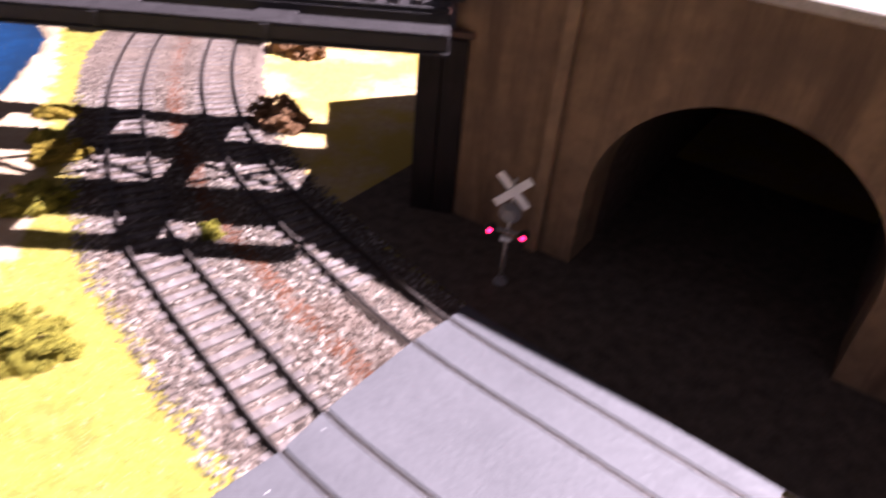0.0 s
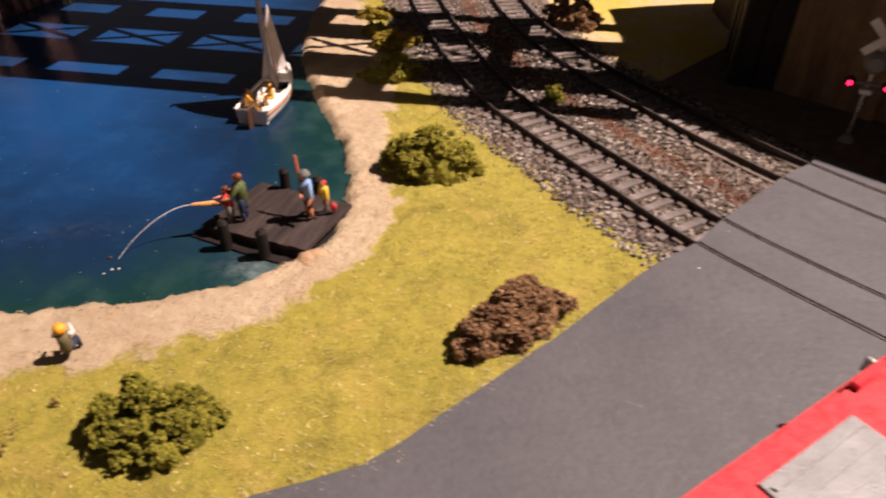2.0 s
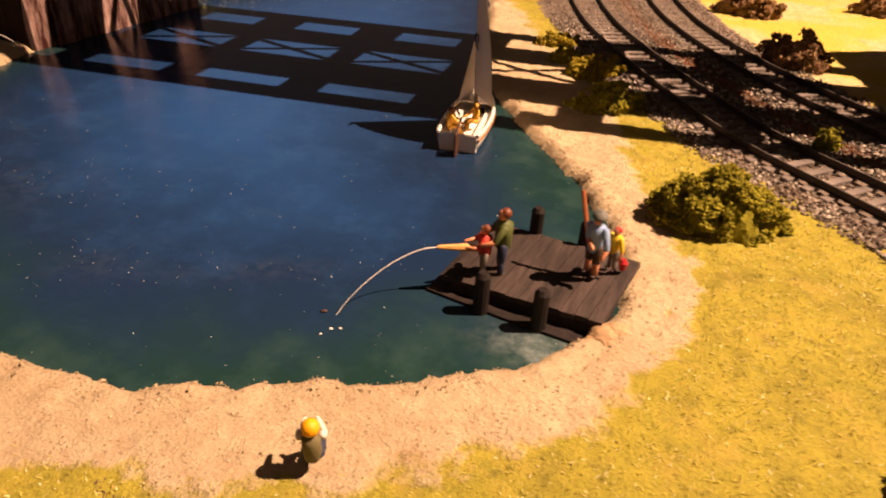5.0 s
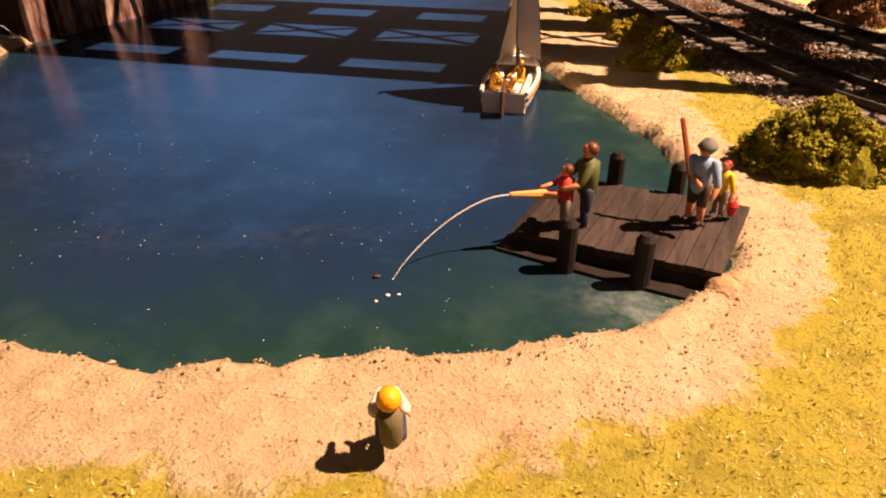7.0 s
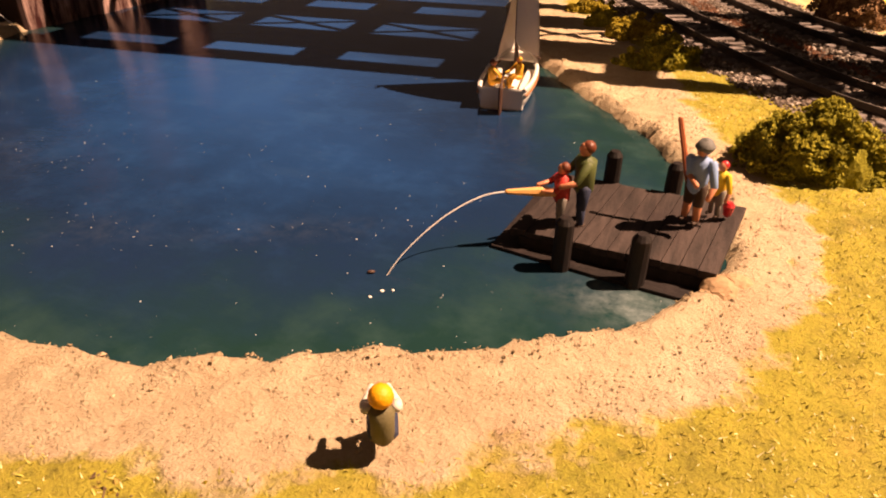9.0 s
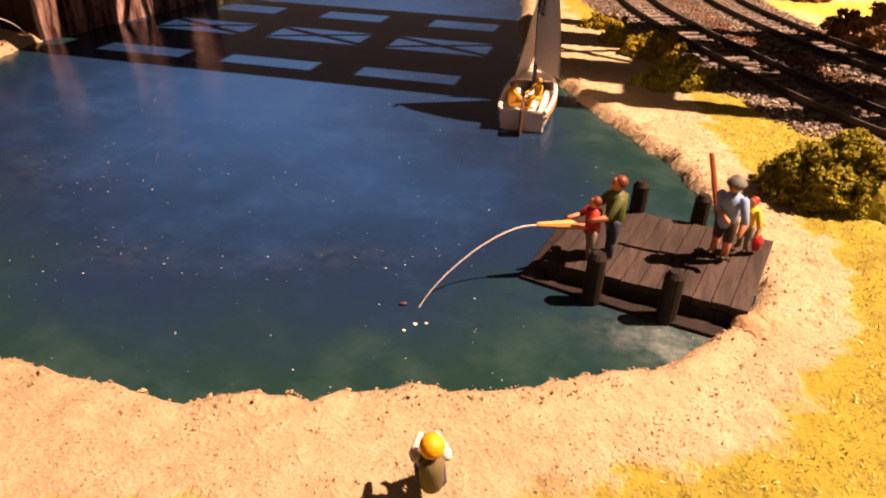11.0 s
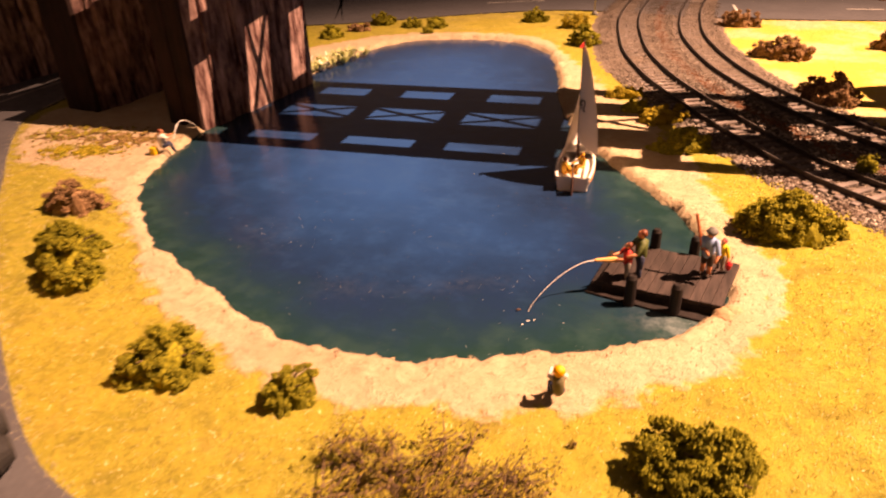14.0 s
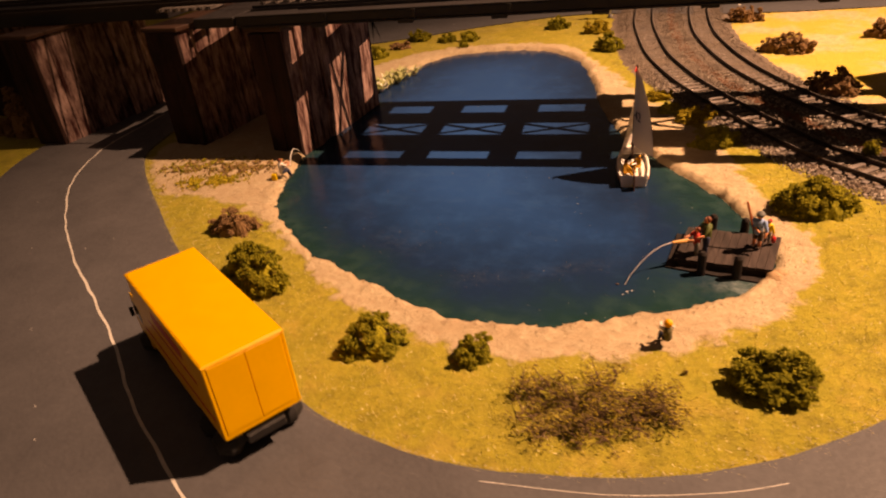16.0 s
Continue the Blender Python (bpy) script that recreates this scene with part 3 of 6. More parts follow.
def build_ground():
    xs = graded((-160, -75, 6), (-75, -54, 1.5), (-54, -9, 0.2), (-9, 12, 0.7), (12, 90, 6))
    ys = graded((-90, -20, 6), (-20, 0, 1.2), (0, 26, 0.2), (26, 52, 0.4), (52, 80, 1.2), (80, 170, 8))
    gx, gy = np.meshgrid(xs, ys)
    pts = np.stack([gx.ravel(), gy.ravel()], 1)
    pond, sand = inside(pts, SHORE), inside(pts, SAND)
    z = ground_height(pts[:, 0], pts[:, 1], pond)
    # a shallow trough under the ballast
    bed = np.maximum(inside(pts, np.concatenate([TRACK_1[::9], TRACK_2[::-9]])), 2.0 - np.minimum(aside(pts, TRACK_1), aside(pts, TRACK_2)))
    z = z - 0.22 * np.clip(bed / 0.6, 0, 1)
    nx = len(xs)
    a = (np.arange(len(ys) - 1)[:, None] * nx + np.arange(nx - 1)[None]).ravel()
    me = bpy.data.meshes.new("ground")
    me.from_pydata((np.column_stack([pts, z]) * CM).tolist(), [], np.stack([a, a + 1, a + nx + 1, a + nx], 1).tolist())
    me.polygons.foreach_set("use_smooth", [True] * len(me.polygons))
    me.materials.append(GROUND)
    right = inside(pts, np.concatenate([TRACK_2[::9], [(90, 110), (90, -1)]]))
    yellow = np.clip(np.where(right > 0, 0.35 + right / 4, 0.0) * np.clip((pts[:, 1] - 24) / 6, 0, 1), 0, 1) + 0.12 * np.clip((pts[:, 1] - 44) / 8, 0, 1)
    for name, values in (("sand", sand), ("yellow", np.clip(yellow, 0, 1))):
        me.attributes.new(name, "FLOAT", "POINT").data.foreach_set("value", values.astype(np.float32))
    return tagged(new("ground", me), "model ground of yellow-green flock and pale sand round the pond", "ground", kind="structure")


def build_water():
    xs, ys = np.arange(-46, -11.4, 0.35), np.arange(4, 51, 0.35)
    gx, gy = np.meshgrid(xs, ys)
    pts = np.stack([gx.ravel(), gy.ravel()], 1)
    deep = inside(pts, SHORE)
    nx = len(xs)
    a = (np.arange(len(ys) - 1)[:, None] * nx + np.arange(nx - 1)[None]).ravel()
    quads = np.stack([a, a + 1, a + nx + 1, a + nx], 1)
    quads = quads[(deep[quads] > -1.2).any(1)]
    me = bpy.data.meshes.new("water")
    me.from_pydata((np.column_stack([pts, np.zeros(len(pts))]) * CM).tolist(), [], quads.tolist())
    me.materials.append(WATER)
    # the green rim is broader before the landing stage and fades out in the far bay; white is dabbed in by the stage's end
    x, y = pts[:, 0], pts[:, 1]
    deep = deep * (1 - 0.45 * np.exp(-((x + 16) ** 2 + (y - 15) ** 2) / 70)) + np.clip((y - 26) / 4, 0, 1) * 2.5
    foam = np.exp(-(((x + 13.9) / 1.1) ** 2 + ((y - 11.45) / 0.55) ** 2))
    me.attributes.new("deep", "FLOAT", "POINT").data.foreach_set("value", deep.astype(np.float32))
    me.attributes.new("foam", "FLOAT", "POINT").data.foreach_set("value", foam.astype(np.float32))
    return tagged(new("water", me), "varnished painted pond, blue in the middle and green at the rim", "water", kind="structure")


def build_roads():
    n = normals(ROAD_INNER)
    wobble = 0.05 * ripple(ROAD_INNER[:, 0], ROAD_INNER[:, 1], 2.0, 11)[:, None]
    inner, outer = ROAD_INNER + n * wobble, ROAD_INNER + n * 9.7
    cut = int(np.argmin(np.linalg.norm(ROAD_INNER - np.array([-2.25, 15.57]), axis=1)))
    whole("road", Mesh(ROAD).strip(inner[: cut + 1], outer[: cut + 1], ROAD_Z, 0, 0.2), "grey painted road curving round the pond", "road", kind="structure")
    far = FAR_ROAD + normals(FAR_ROAD) * -17
    whole("road", Mesh(ROAD).strip(far, FAR_ROAD, ROAD_Z, 0, 0.2), "grey painted road beyond the pond", "road", kind="structure")
    # hand-painted line along the road's middle
    c = curve([(-58.45, 25.96), (-57.66, 20.11), (-56.44, 16.62), (-53.95, 12.81), (-49.78, 8.9), (-45.18, 5.55), (-39.89, 2.34), (-36.69, 0.32), (-33.42, -1.98), (-30.85, -3.43), (-28.64, -4.61), (-24.42, -5.93), (-20.18, -6.27)], 0.4)
    w = (0.055 + 0.022 * ripple(c[:, 0], c[:, 1], 3.0, 12))[:, None]
    c = c + normals(c) * 0.08 * ripple(c[:, 0], c[:, 1], 2.5, 13)[:, None]
    whole("road_line", Mesh(WHITE_LINE).strip(c - normals(c) * w, c + normals(c) * w, ROAD_Z + 0.012), "uneven white line painted along the road", "road marking", kind="structure")
    c = curve([(-20.55, -1.29), (-16.98, -0.61), (-14.05, 0.45), (-12.5, 1.29)], 0.3)
    whole("road_line", Mesh(WHITE_LINE).strip(c - normals(c) * 0.012, c + normals(c) * 0.012, ROAD_Z + 0.012), "thin worn white line at the road's edge", "road marking", kind="structure")
    for a, b in (((-16.76, 69), (-16.13, 65.46)), ((-6.92, 68.92), (-3.81, 69.42)), ((0.15, 70.13), (3.67, 70.83)), ((-35.79, 67.56), (-41.44, 64.63))):
        c = np.array([a, b], float)
        whole("road_line", Mesh(WHITE_LINE).strip(c - normals(c) * 0.12, c + normals(c) * 0.12, ROAD_Z + 0.012), "short white dash on the far road", "road marking", kind="structure")


def offset(line, d):
    return line + normals(line) * d


def cut_line(line, a, b):
    """The stretch of a line between the points nearest to a and b."""
    i, j = sorted(int(np.argmin(np.linalg.norm(line - np.array(p), axis=1))) for p in (a, b))
    return line[i: j + 1]


def aside(points, line):
    """Distance from a line."""
    best = np.full(len(points), 1e9)
    line = line[::4]
    for a, b in zip(line[:-1], line[1:]):
        ab = b - a
        t = np.clip(((points - a) @ ab) / (ab @ ab), 0, 1)
        best = np.minimum(best, np.linalg.norm(points - a - t[:, None] * ab, axis=1))
    return best


def build_crossing():
    """Grey panels between and beside the rails, with gaps for the wheels."""
    cross = thing("level_crossing", "grey painted road panels laid between the rails", "level crossing", kind="structure")
    n = np.array([0.506, 0.863])
    along = np.array([0.863, -0.506])
    start = np.array([-2.25, 15.57])
    rails = [offset(t, s * 0.87) for t in (TRACK_1, TRACK_2) for s in (-1, 1)]

    def band(lo, hi, name):
        left, right = [], []
        for k in np.linspace(0, 1, 30):
            left.append(lo(k)), right.append(hi(k))
        part(name, Mesh(ROAD).strip(np.array(left), np.array(right), RAIL_Z - 0.02, 0, 0.3), cross)

    def on(line, k, d):
        """The point of a line shifted by d, at the share k of the crossing's width."""
        w = along * 11.2 * k - along * 0.25
        base = start + w
        t = (line - base) @ along
        i = int(np.argmin(np.abs(t)))
        return line[i] + n * d

    edges = [lambda k: start + along * (11.2 * k - 0.25) - n * 0.9 * (1 - 0.15 * k)]
    for r in rails:
        edges.append(lambda k, r=r: on(r, k, -0.06))
        edges.append(lambda k, r=r: on(r, k, 0.14))
    edges.append(lambda k: on(rails[3], k, 1.05))
    for i in range(5):
        band(edges[2 * i], edges[2 * i + 1], "panel")
    # ramp from the road up to the panels
    a = np.array([edges[0](k) for k in np.linspace(0, 1, 12)])
    m = Mesh(ROAD)
    v = []
    for k in np.linspace(0, 1, 9):
        z = RAIL_Z - 0.02 - (RAIL_Z - 0.012 - ROAD_Z) * (3 * k * k - 2 * k**3)
        v += [(*(p - n * 6.5 * k + np.array([0.12, -0.07]) * k), z) for p in a]
    m.add(v, [(12 * j + i, 12 * j + i + 1, 12 * j + 13 + i, 12 * j + 12 + i) for j in range(8) for i in range(11)])
    part("ramp", m, cross, smooth=True)


def rail_profile(line):
    """A rail with foot, web and head along a line."""
    n = normals(line)
    shape = [(-0.065, 0.0), (-0.065, 0.03), (-0.018, 0.05), (-0.018, 0.17), (-0.030, 0.19), (-0.030, 0.25), (0.030, 0.25), (0.030, 0.19), (0.018, 0.17), (0.018, 0.05), (0.065, 0.03), (0.065, 0.0)]
    k, c = len(shape), len(line)
    v = np.concatenate([np.column_stack([line + n * a, np.full(c, RAIL_Z - 0.25 + b)]) for a, b in shape])
    m = Mesh(RAIL, RAIL_TOP)
    f, top = [], []
    for i in range(k):
        j = (i + 1) % k
        (top if i == 5 else f).extend((i * c + q, i * c + q + 1, j * c + q + 1, j * c + q) for q in range(c - 1))
    m.add(v, f)
    m.f += top
    m.m += [1] * len(top)
    return m


def sleeper_mesh():
    return Mesh(SLEEPER).box((0.30, 2.75, 0.16), (0, 0, 0), 0, 0, 0.025).data("sleeper")


SLEEPER_MESH = sleeper_mesh()


def build_track(line, label):
    track = thing("railway_track", label, "railway track", group="railway tracks", kind="structure")
    used = cut_line(line, line[0], line[-1])
    for s in (0.87, -0.87):
        part("rail", rail_profile(offset(used, s)), track)
    d = np.concatenate([[0], np.cumsum(np.linalg.norm(np.diff(line, axis=0), axis=1))])
    rng = np.random.default_rng(len(label))
    for s in np.arange(0.4, d[-1], 0.72):
        p = np.array([np.interp(s, d, line[:, k]) for k in (0, 1)])
        if (p[0] > -1.27 and p[0] < 10.5) or p[1] > 92 or p[0] > 24:
            continue
        q = np.array([np.interp(s + 0.1, d, line[:, k]) for k in (0, 1)])
        a = math.degrees(math.atan2(q[1] - p[1], q[0] - p[0])) + rng.uniform(-1.5, 1.5)
        part("sleeper", SLEEPER_MESH, track, m=cm(p[0], p[1], RAIL_Z - 0.41 + rng.uniform(-0.015, 0.01), a))
    return track


def build_ballast():
    """A low bed under the tracks with many loose chips."""
    k = np.linspace(0, 1, 150)
    la = np.stack([np.interp(k, np.linspace(0, 1, len(TRACK_1)), offset(TRACK_1, -2.5)[:, i]) for i in (0, 1)], 1)
    lb = np.stack([np.interp(k, np.linspace(0, 1, len(TRACK_2)), offset(TRACK_2, 2.2)[:, i]) for i in (0, 1)], 1)
    if inside(TRACK_1[40:41], np.concatenate([la, lb[::-1]]))[0] < 0:
        la = np.stack([np.interp(k, np.linspace(0, 1, len(TRACK_1)), offset(TRACK_1, 2.5)[:, i]) for i in (0, 1)], 1)
        lb = np.stack([np.interp(k, np.linspace(0, 1, len(TRACK_2)), offset(TRACK_2, -2.2)[:, i]) for i in (0, 1)], 1)
    outline = np.concatenate([la, lb[::-1]])
    bed = Mesh(FINE_BALLAST)
    n = len(la)
    rows = [la + (lb - la) * t for t in (-0.07, 0.02, 0.5, 0.98, 1.07)]
    zs = (0.12, 0.25, 0.23, 0.25, 0.12)
    # farther off the fine ballast nearly covers the sleepers
    v = np.concatenate([np.column_stack([r, z + 0.12 * np.clip((r[:, 1] - 36) / 5, 0, 1)]) for r, z in zip(rows, zs)])
    bed.add(v, [(q * n + i, q * n + i + 1, (q + 1) * n + i + 1, (q + 1) * n + i) for q in range(4) for i in range(n - 1)])
    whole("ballast_bed", bed, "grey stone bed under the railway tracks", "ballast", kind="structure", smooth=True)
    rng = np.random.default_rng(8)
    pts = np.stack([rng.uniform(-32, 5.5, 190000), rng.uniform(13, 70, 190000)], 1)
    d = inside(pts, outline) + 0.2 * rng.uniform(-1, 1, len(pts))
    keep = (d > -0.12)
    keep &= ((pts[:, 0] - -2.25) * 0.814 - (pts[:, 1] - 15.57) * 0.581) < 0.1
    pts = pts[keep]
    rail = np.min([np.abs(aside(pts, t) - 0.87) for t in (TRACK_1, TRACK_2)], axis=0)
    pts = pts[rail > 0.16]
    one, two = aside(pts, TRACK_1), aside(pts, TRACK_2)
    far = np.clip((pts[:, 1] - 36) / 5, 0, 1)
    z = np.where(np.minimum(one, two) < 1.5, 0.255, 0.29) + 0.11 * far + rng.uniform(-0.04, 0.05, len(pts))
    size = rng.uniform(0.04, 0.105, len(pts)) * (1 - 0.4 * far)
    rusty = (np.abs(one - two) < 1.1 * rng.uniform(0, 1, len(pts)) ** 0.6 + 0.5 * ripple(pts[:, 0], pts[:, 1], 3.0, 17)) & (np.minimum(one, two) > 1.5)
    fine = ~rusty & (rng.uniform(0, 1, len(pts)) < 0.15 + 0.75 * far)
    m = Mesh(STONES, RUSTY_GRIT, FINE_BALLAST)
    for i, (pick, k) in enumerate(((~rusty & ~fine, 1.0), (rusty, 0.75), (fine, 0.8))):
        m.scatter(np.column_stack([pts, z])[pick], size[pick] * k, rng=rng, mat=i)
    whole("ballast", m, "loose mixed grey and brown stone chips between the sleepers", "ballast", kind="stuff")


def build_grass():
    """Short flock fibres standing on the green parts."""
    rng = np.random.default_rng(9)
    xy = np.concatenate([np.stack([rng.uniform(-52, -1, 200000), rng.uniform(-2, 26, 200000)], 1), np.stack([rng.uniform(-50, 5, 26000), rng.uniform(26, 66, 26000)], 1)])
    d = inside(xy, SAND)
    road = inside(xy, np.concatenate([ROAD_INNER[::2], offset(ROAD_INNER, 9.7)[::-3]]))
    keep = (d + rng.uniform(-0.3, 0.5, len(xy)) < 0) & (road < 0) & (xy[:, 1] < 66)
    xy = xy[keep]
    bed = inside(xy, np.concatenate([TRACK_1[::9], TRACK_2[::-9]]))
    bed = np.maximum(bed, 2.5 - np.minimum(aside(xy, TRACK_1), aside(xy, TRACK_2)))
    keep = (bed < -0.3)
    keep &= ~((xy[:, 0] < -45) & (xy[:, 1] > 20))
    xy = xy[keep]
    n = len(xy)
    z = ground_height(xy[:, 0], xy[:, 1], inside(xy, SHORE))
    a, lean, h = rng.uniform(0, math.tau, n), rng.uniform(0.03, 0.13, n), rng.uniform(0.03, 0.09, n)
    b = rng.uniform(0, math.tau, n)
    base = np.column_stack([xy, z - 0.01])
    side = np.column_stack([np.cos(a), np.sin(a), np.zeros(n)]) * rng.uniform(0.008, 0.018, (n, 1))
    tip = base + np.column_stack([np.cos(b) * lean, np.sin(b) * lean, h])
    v = np.stack([base - side, base + side, tip], 1).reshape(-1, 3)
    m = Mesh(GRASS_FIBRE)
    m.v, m.count, m.m = [v], len(v), [0] * n
    m.f = np.arange(3 * n).reshape(-1, 3).tolist()
    # longer pale straws lying on top
    pick = rng.choice(n, 5200, replace=False)
    a = rng.uniform(0, math.tau, 5200)
    run = np.column_stack([np.cos(a), np.sin(a), np.zeros(5200)])
    wide = np.column_stack([-np.sin(a), np.cos(a), np.zeros(5200)]) * rng.uniform(0.004, 0.009, (5200, 1))
    half = rng.uniform(0.008, 0.030, (5200, 1))
    mid = base[pick] + np.array([0, 0, 1.0]) * rng.uniform(0.03, 0.08, (5200, 1))
    rise = np.array([0, 0, 1.0]) * rng.uniform(-0.03, 0.05, (5200, 1))
    v = np.stack([mid - run * half - wide, mid - run * half + wide, mid + run * half + wide + rise, mid + run * half - wide + rise], 1).reshape(-1, 3)
    m.mats.append(STRAW)
    m.add(v, np.arange(4 * 5200).reshape(-1, 4), 1)
    whole("grass", m, "short yellow-green flock grass fibres round the pond", "grass", kind="stuff")


def build_crumbs():
    """Crumbs and grains of sand, thickest along the water's edge."""
    rng = np.random.default_rng(14)
    line = np.repeat(SHORE, 40, axis=0)
    xy = line + rng.normal(size=line.shape) * np.array([0.35, 0.35]) + rng.uniform(-0.4, 0.4, line.shape)
    more = np.stack([rng.uniform(-52, -11, 120000), rng.uniform(2, 26, 120000)], 1)
    more = more[(inside(more, SAND) > 0.2) & (ripple(more[:, 0], more[:, 1], 2.2, 19) + rng.uniform(-0.3, 0.3, len(more)) > -0.08)]
    xy = np.concatenate([xy, more])
    size = np.concatenate([np.where(rng.uniform(0, 1, len(line)) < 0.05, rng.uniform(0.04, 0.07, len(line)), rng.uniform(0.012, 0.042, len(line))), 0.008 + 0.024 * rng.uniform(0, 1, len(more)) ** 3])
    edge = np.repeat(ROAD_INNER[8:-12], 42, axis=0)
    edge = edge - np.repeat(normals(ROAD_INNER)[8:-12], 42, axis=0) * rng.normal(0.05, 0.045, (len(edge), 1)) + rng.uniform(-0.5, 0.5, edge.shape) * np.repeat(np.gradient(ROAD_INNER, axis=0)[8:-12], 42, axis=0)
    d = inside(xy, SHORE)
    keep = (d < 0.32) & (inside(xy, SAND) > 0.15) & ~((xy[:, 0] < -41.5) & (xy[:, 1] > 20.5))
    keep &= ~((xy[:, 0] > -17.2) & (xy[:, 0] < -12.4) & (xy[:, 1] > 11.2) & (xy[:, 1] < 16.2) & (d > -0.1))
    xy, size, d = xy[keep], size[keep], d[keep]
    z = ground_height(xy[:, 0], xy[:, 1], d)
    ok = z > -0.12
    fringe = Mesh(FRINGE).scatter(np.column_stack([edge, np.full(len(edge), ROAD_Z - 0.005)]), rng.uniform(0.010, 0.028, len(edge)), jitter=0.4, rng=rng)
    whole("road_fringe", fringe, "pale crumbs along the road's edge", "sand", kind="stuff")
    whole("sand_crumbs", Mesh(SAND_GRAIN).scatter(np.column_stack([xy, z + 0.01])[ok], size[ok], jitter=0.4, rng=rng), "loose sand crumbs along the shore", "sand", kind="stuff")


def build_tunnel_wall():
    """The stone wall with a wide round-arched tunnel mouth."""
    wall = thing("wall_tunnel", "dark brown stone wall with a round-arched tunnel mouth", "wall", WALL @ Matrix.Diagonal((1.05, 1.05, 1.0, 1.0)), kind="structure")
    r, cx, cz = 4.75, 4.35, 3.72
    arch = [(cx - r, 0)] + [(cx - r * math.cos(a), cz + r * math.sin(a)) for a in np.linspace(0, math.pi, 33)] + [(cx + r, 0)]

    def slab(outline, y0, y1, mat):
        n = len(outline)
        v = [(x, y0, z) for x, z in outline] + [(x, y1, z) for x, z in outline]
        return Mesh(mat).add(v, [tuple(range(n)), tuple(range(n, 2 * n))[::-1]] + [(i, n + i, n + (i + 1) % n, (i + 1) % n) for i in range(n)])

    part("masonry", slab([(-6.5, 0)] + arch + [(34, 0), (34, 11.55), (-6.5, 11.55)], 0.0, 2.2, MASONRY), wall)
    for s in (-2.0, 11.5):
        part("pilaster", Mesh(MASONRY).box((0.5, 0.30, 11.55), (s, -0.14, 0), 0, 0, 0.05), wall)
    part("coping", Mesh(COPING).box((40.5, 2.6, 0.4), (14.0, 1.2, 11.55), 0, 0, 0.06), wall, "pale stone coping along the wall's top")
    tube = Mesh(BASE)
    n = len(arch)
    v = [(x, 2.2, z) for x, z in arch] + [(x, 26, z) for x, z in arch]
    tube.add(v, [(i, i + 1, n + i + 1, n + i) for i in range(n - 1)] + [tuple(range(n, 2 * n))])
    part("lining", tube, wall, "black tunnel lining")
    return wall


def build_hill():
    """The earth behind the wall, level with the bridge, and the dark apron before the tunnel."""
    xs, ys = np.linspace(0.7, 60, 34), np.append(np.linspace(0, 1, 15), 1.0)
    v = []
    for j, y in enumerate(ys):
        for i, x in enumerate(xs):
            front = 29.2 - (x - 0.7) * 0.49 + 2.0
            back = 42.4 + 0.72 * min(x - 0.7, 5) + 0.10 * max(0, x - 5.7)
            q = front + (back - front) * y
            slant = -2.6 * max(0.0, (q - 33) / 9.4) * max(0.0, 1 - i / 5)
            v.append((x + slant, q, 0.1 if j == 15 else 9.6 + 0.15 * ripple(np.array(x), np.array(y * 15), 5.0, 16)))
    n, m = len(xs), len(ys)
    f = [(j * n + i, j * n + i + 1, (j + 1) * n + i + 1, (j + 1) * n + i) for j in range(m - 1) for i in range(n - 1)]
    k = len(v)
    v += [(v[j * n][0], v[j * n][1], 0.1) for j in range(m)]
    f += [(j * n, (j + 1) * n, k + j + 1, k + j) for j in range(m - 1)]
    whole("hill", Mesh(BASE).add(v, f), "dark earth bank behind the tunnel wall", "hill", kind="structure")
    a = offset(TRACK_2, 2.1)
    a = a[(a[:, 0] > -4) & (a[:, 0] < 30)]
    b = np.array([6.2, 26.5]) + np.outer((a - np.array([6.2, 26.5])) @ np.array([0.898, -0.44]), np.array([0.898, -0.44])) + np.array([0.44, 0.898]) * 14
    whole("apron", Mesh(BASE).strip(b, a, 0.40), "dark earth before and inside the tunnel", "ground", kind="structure")


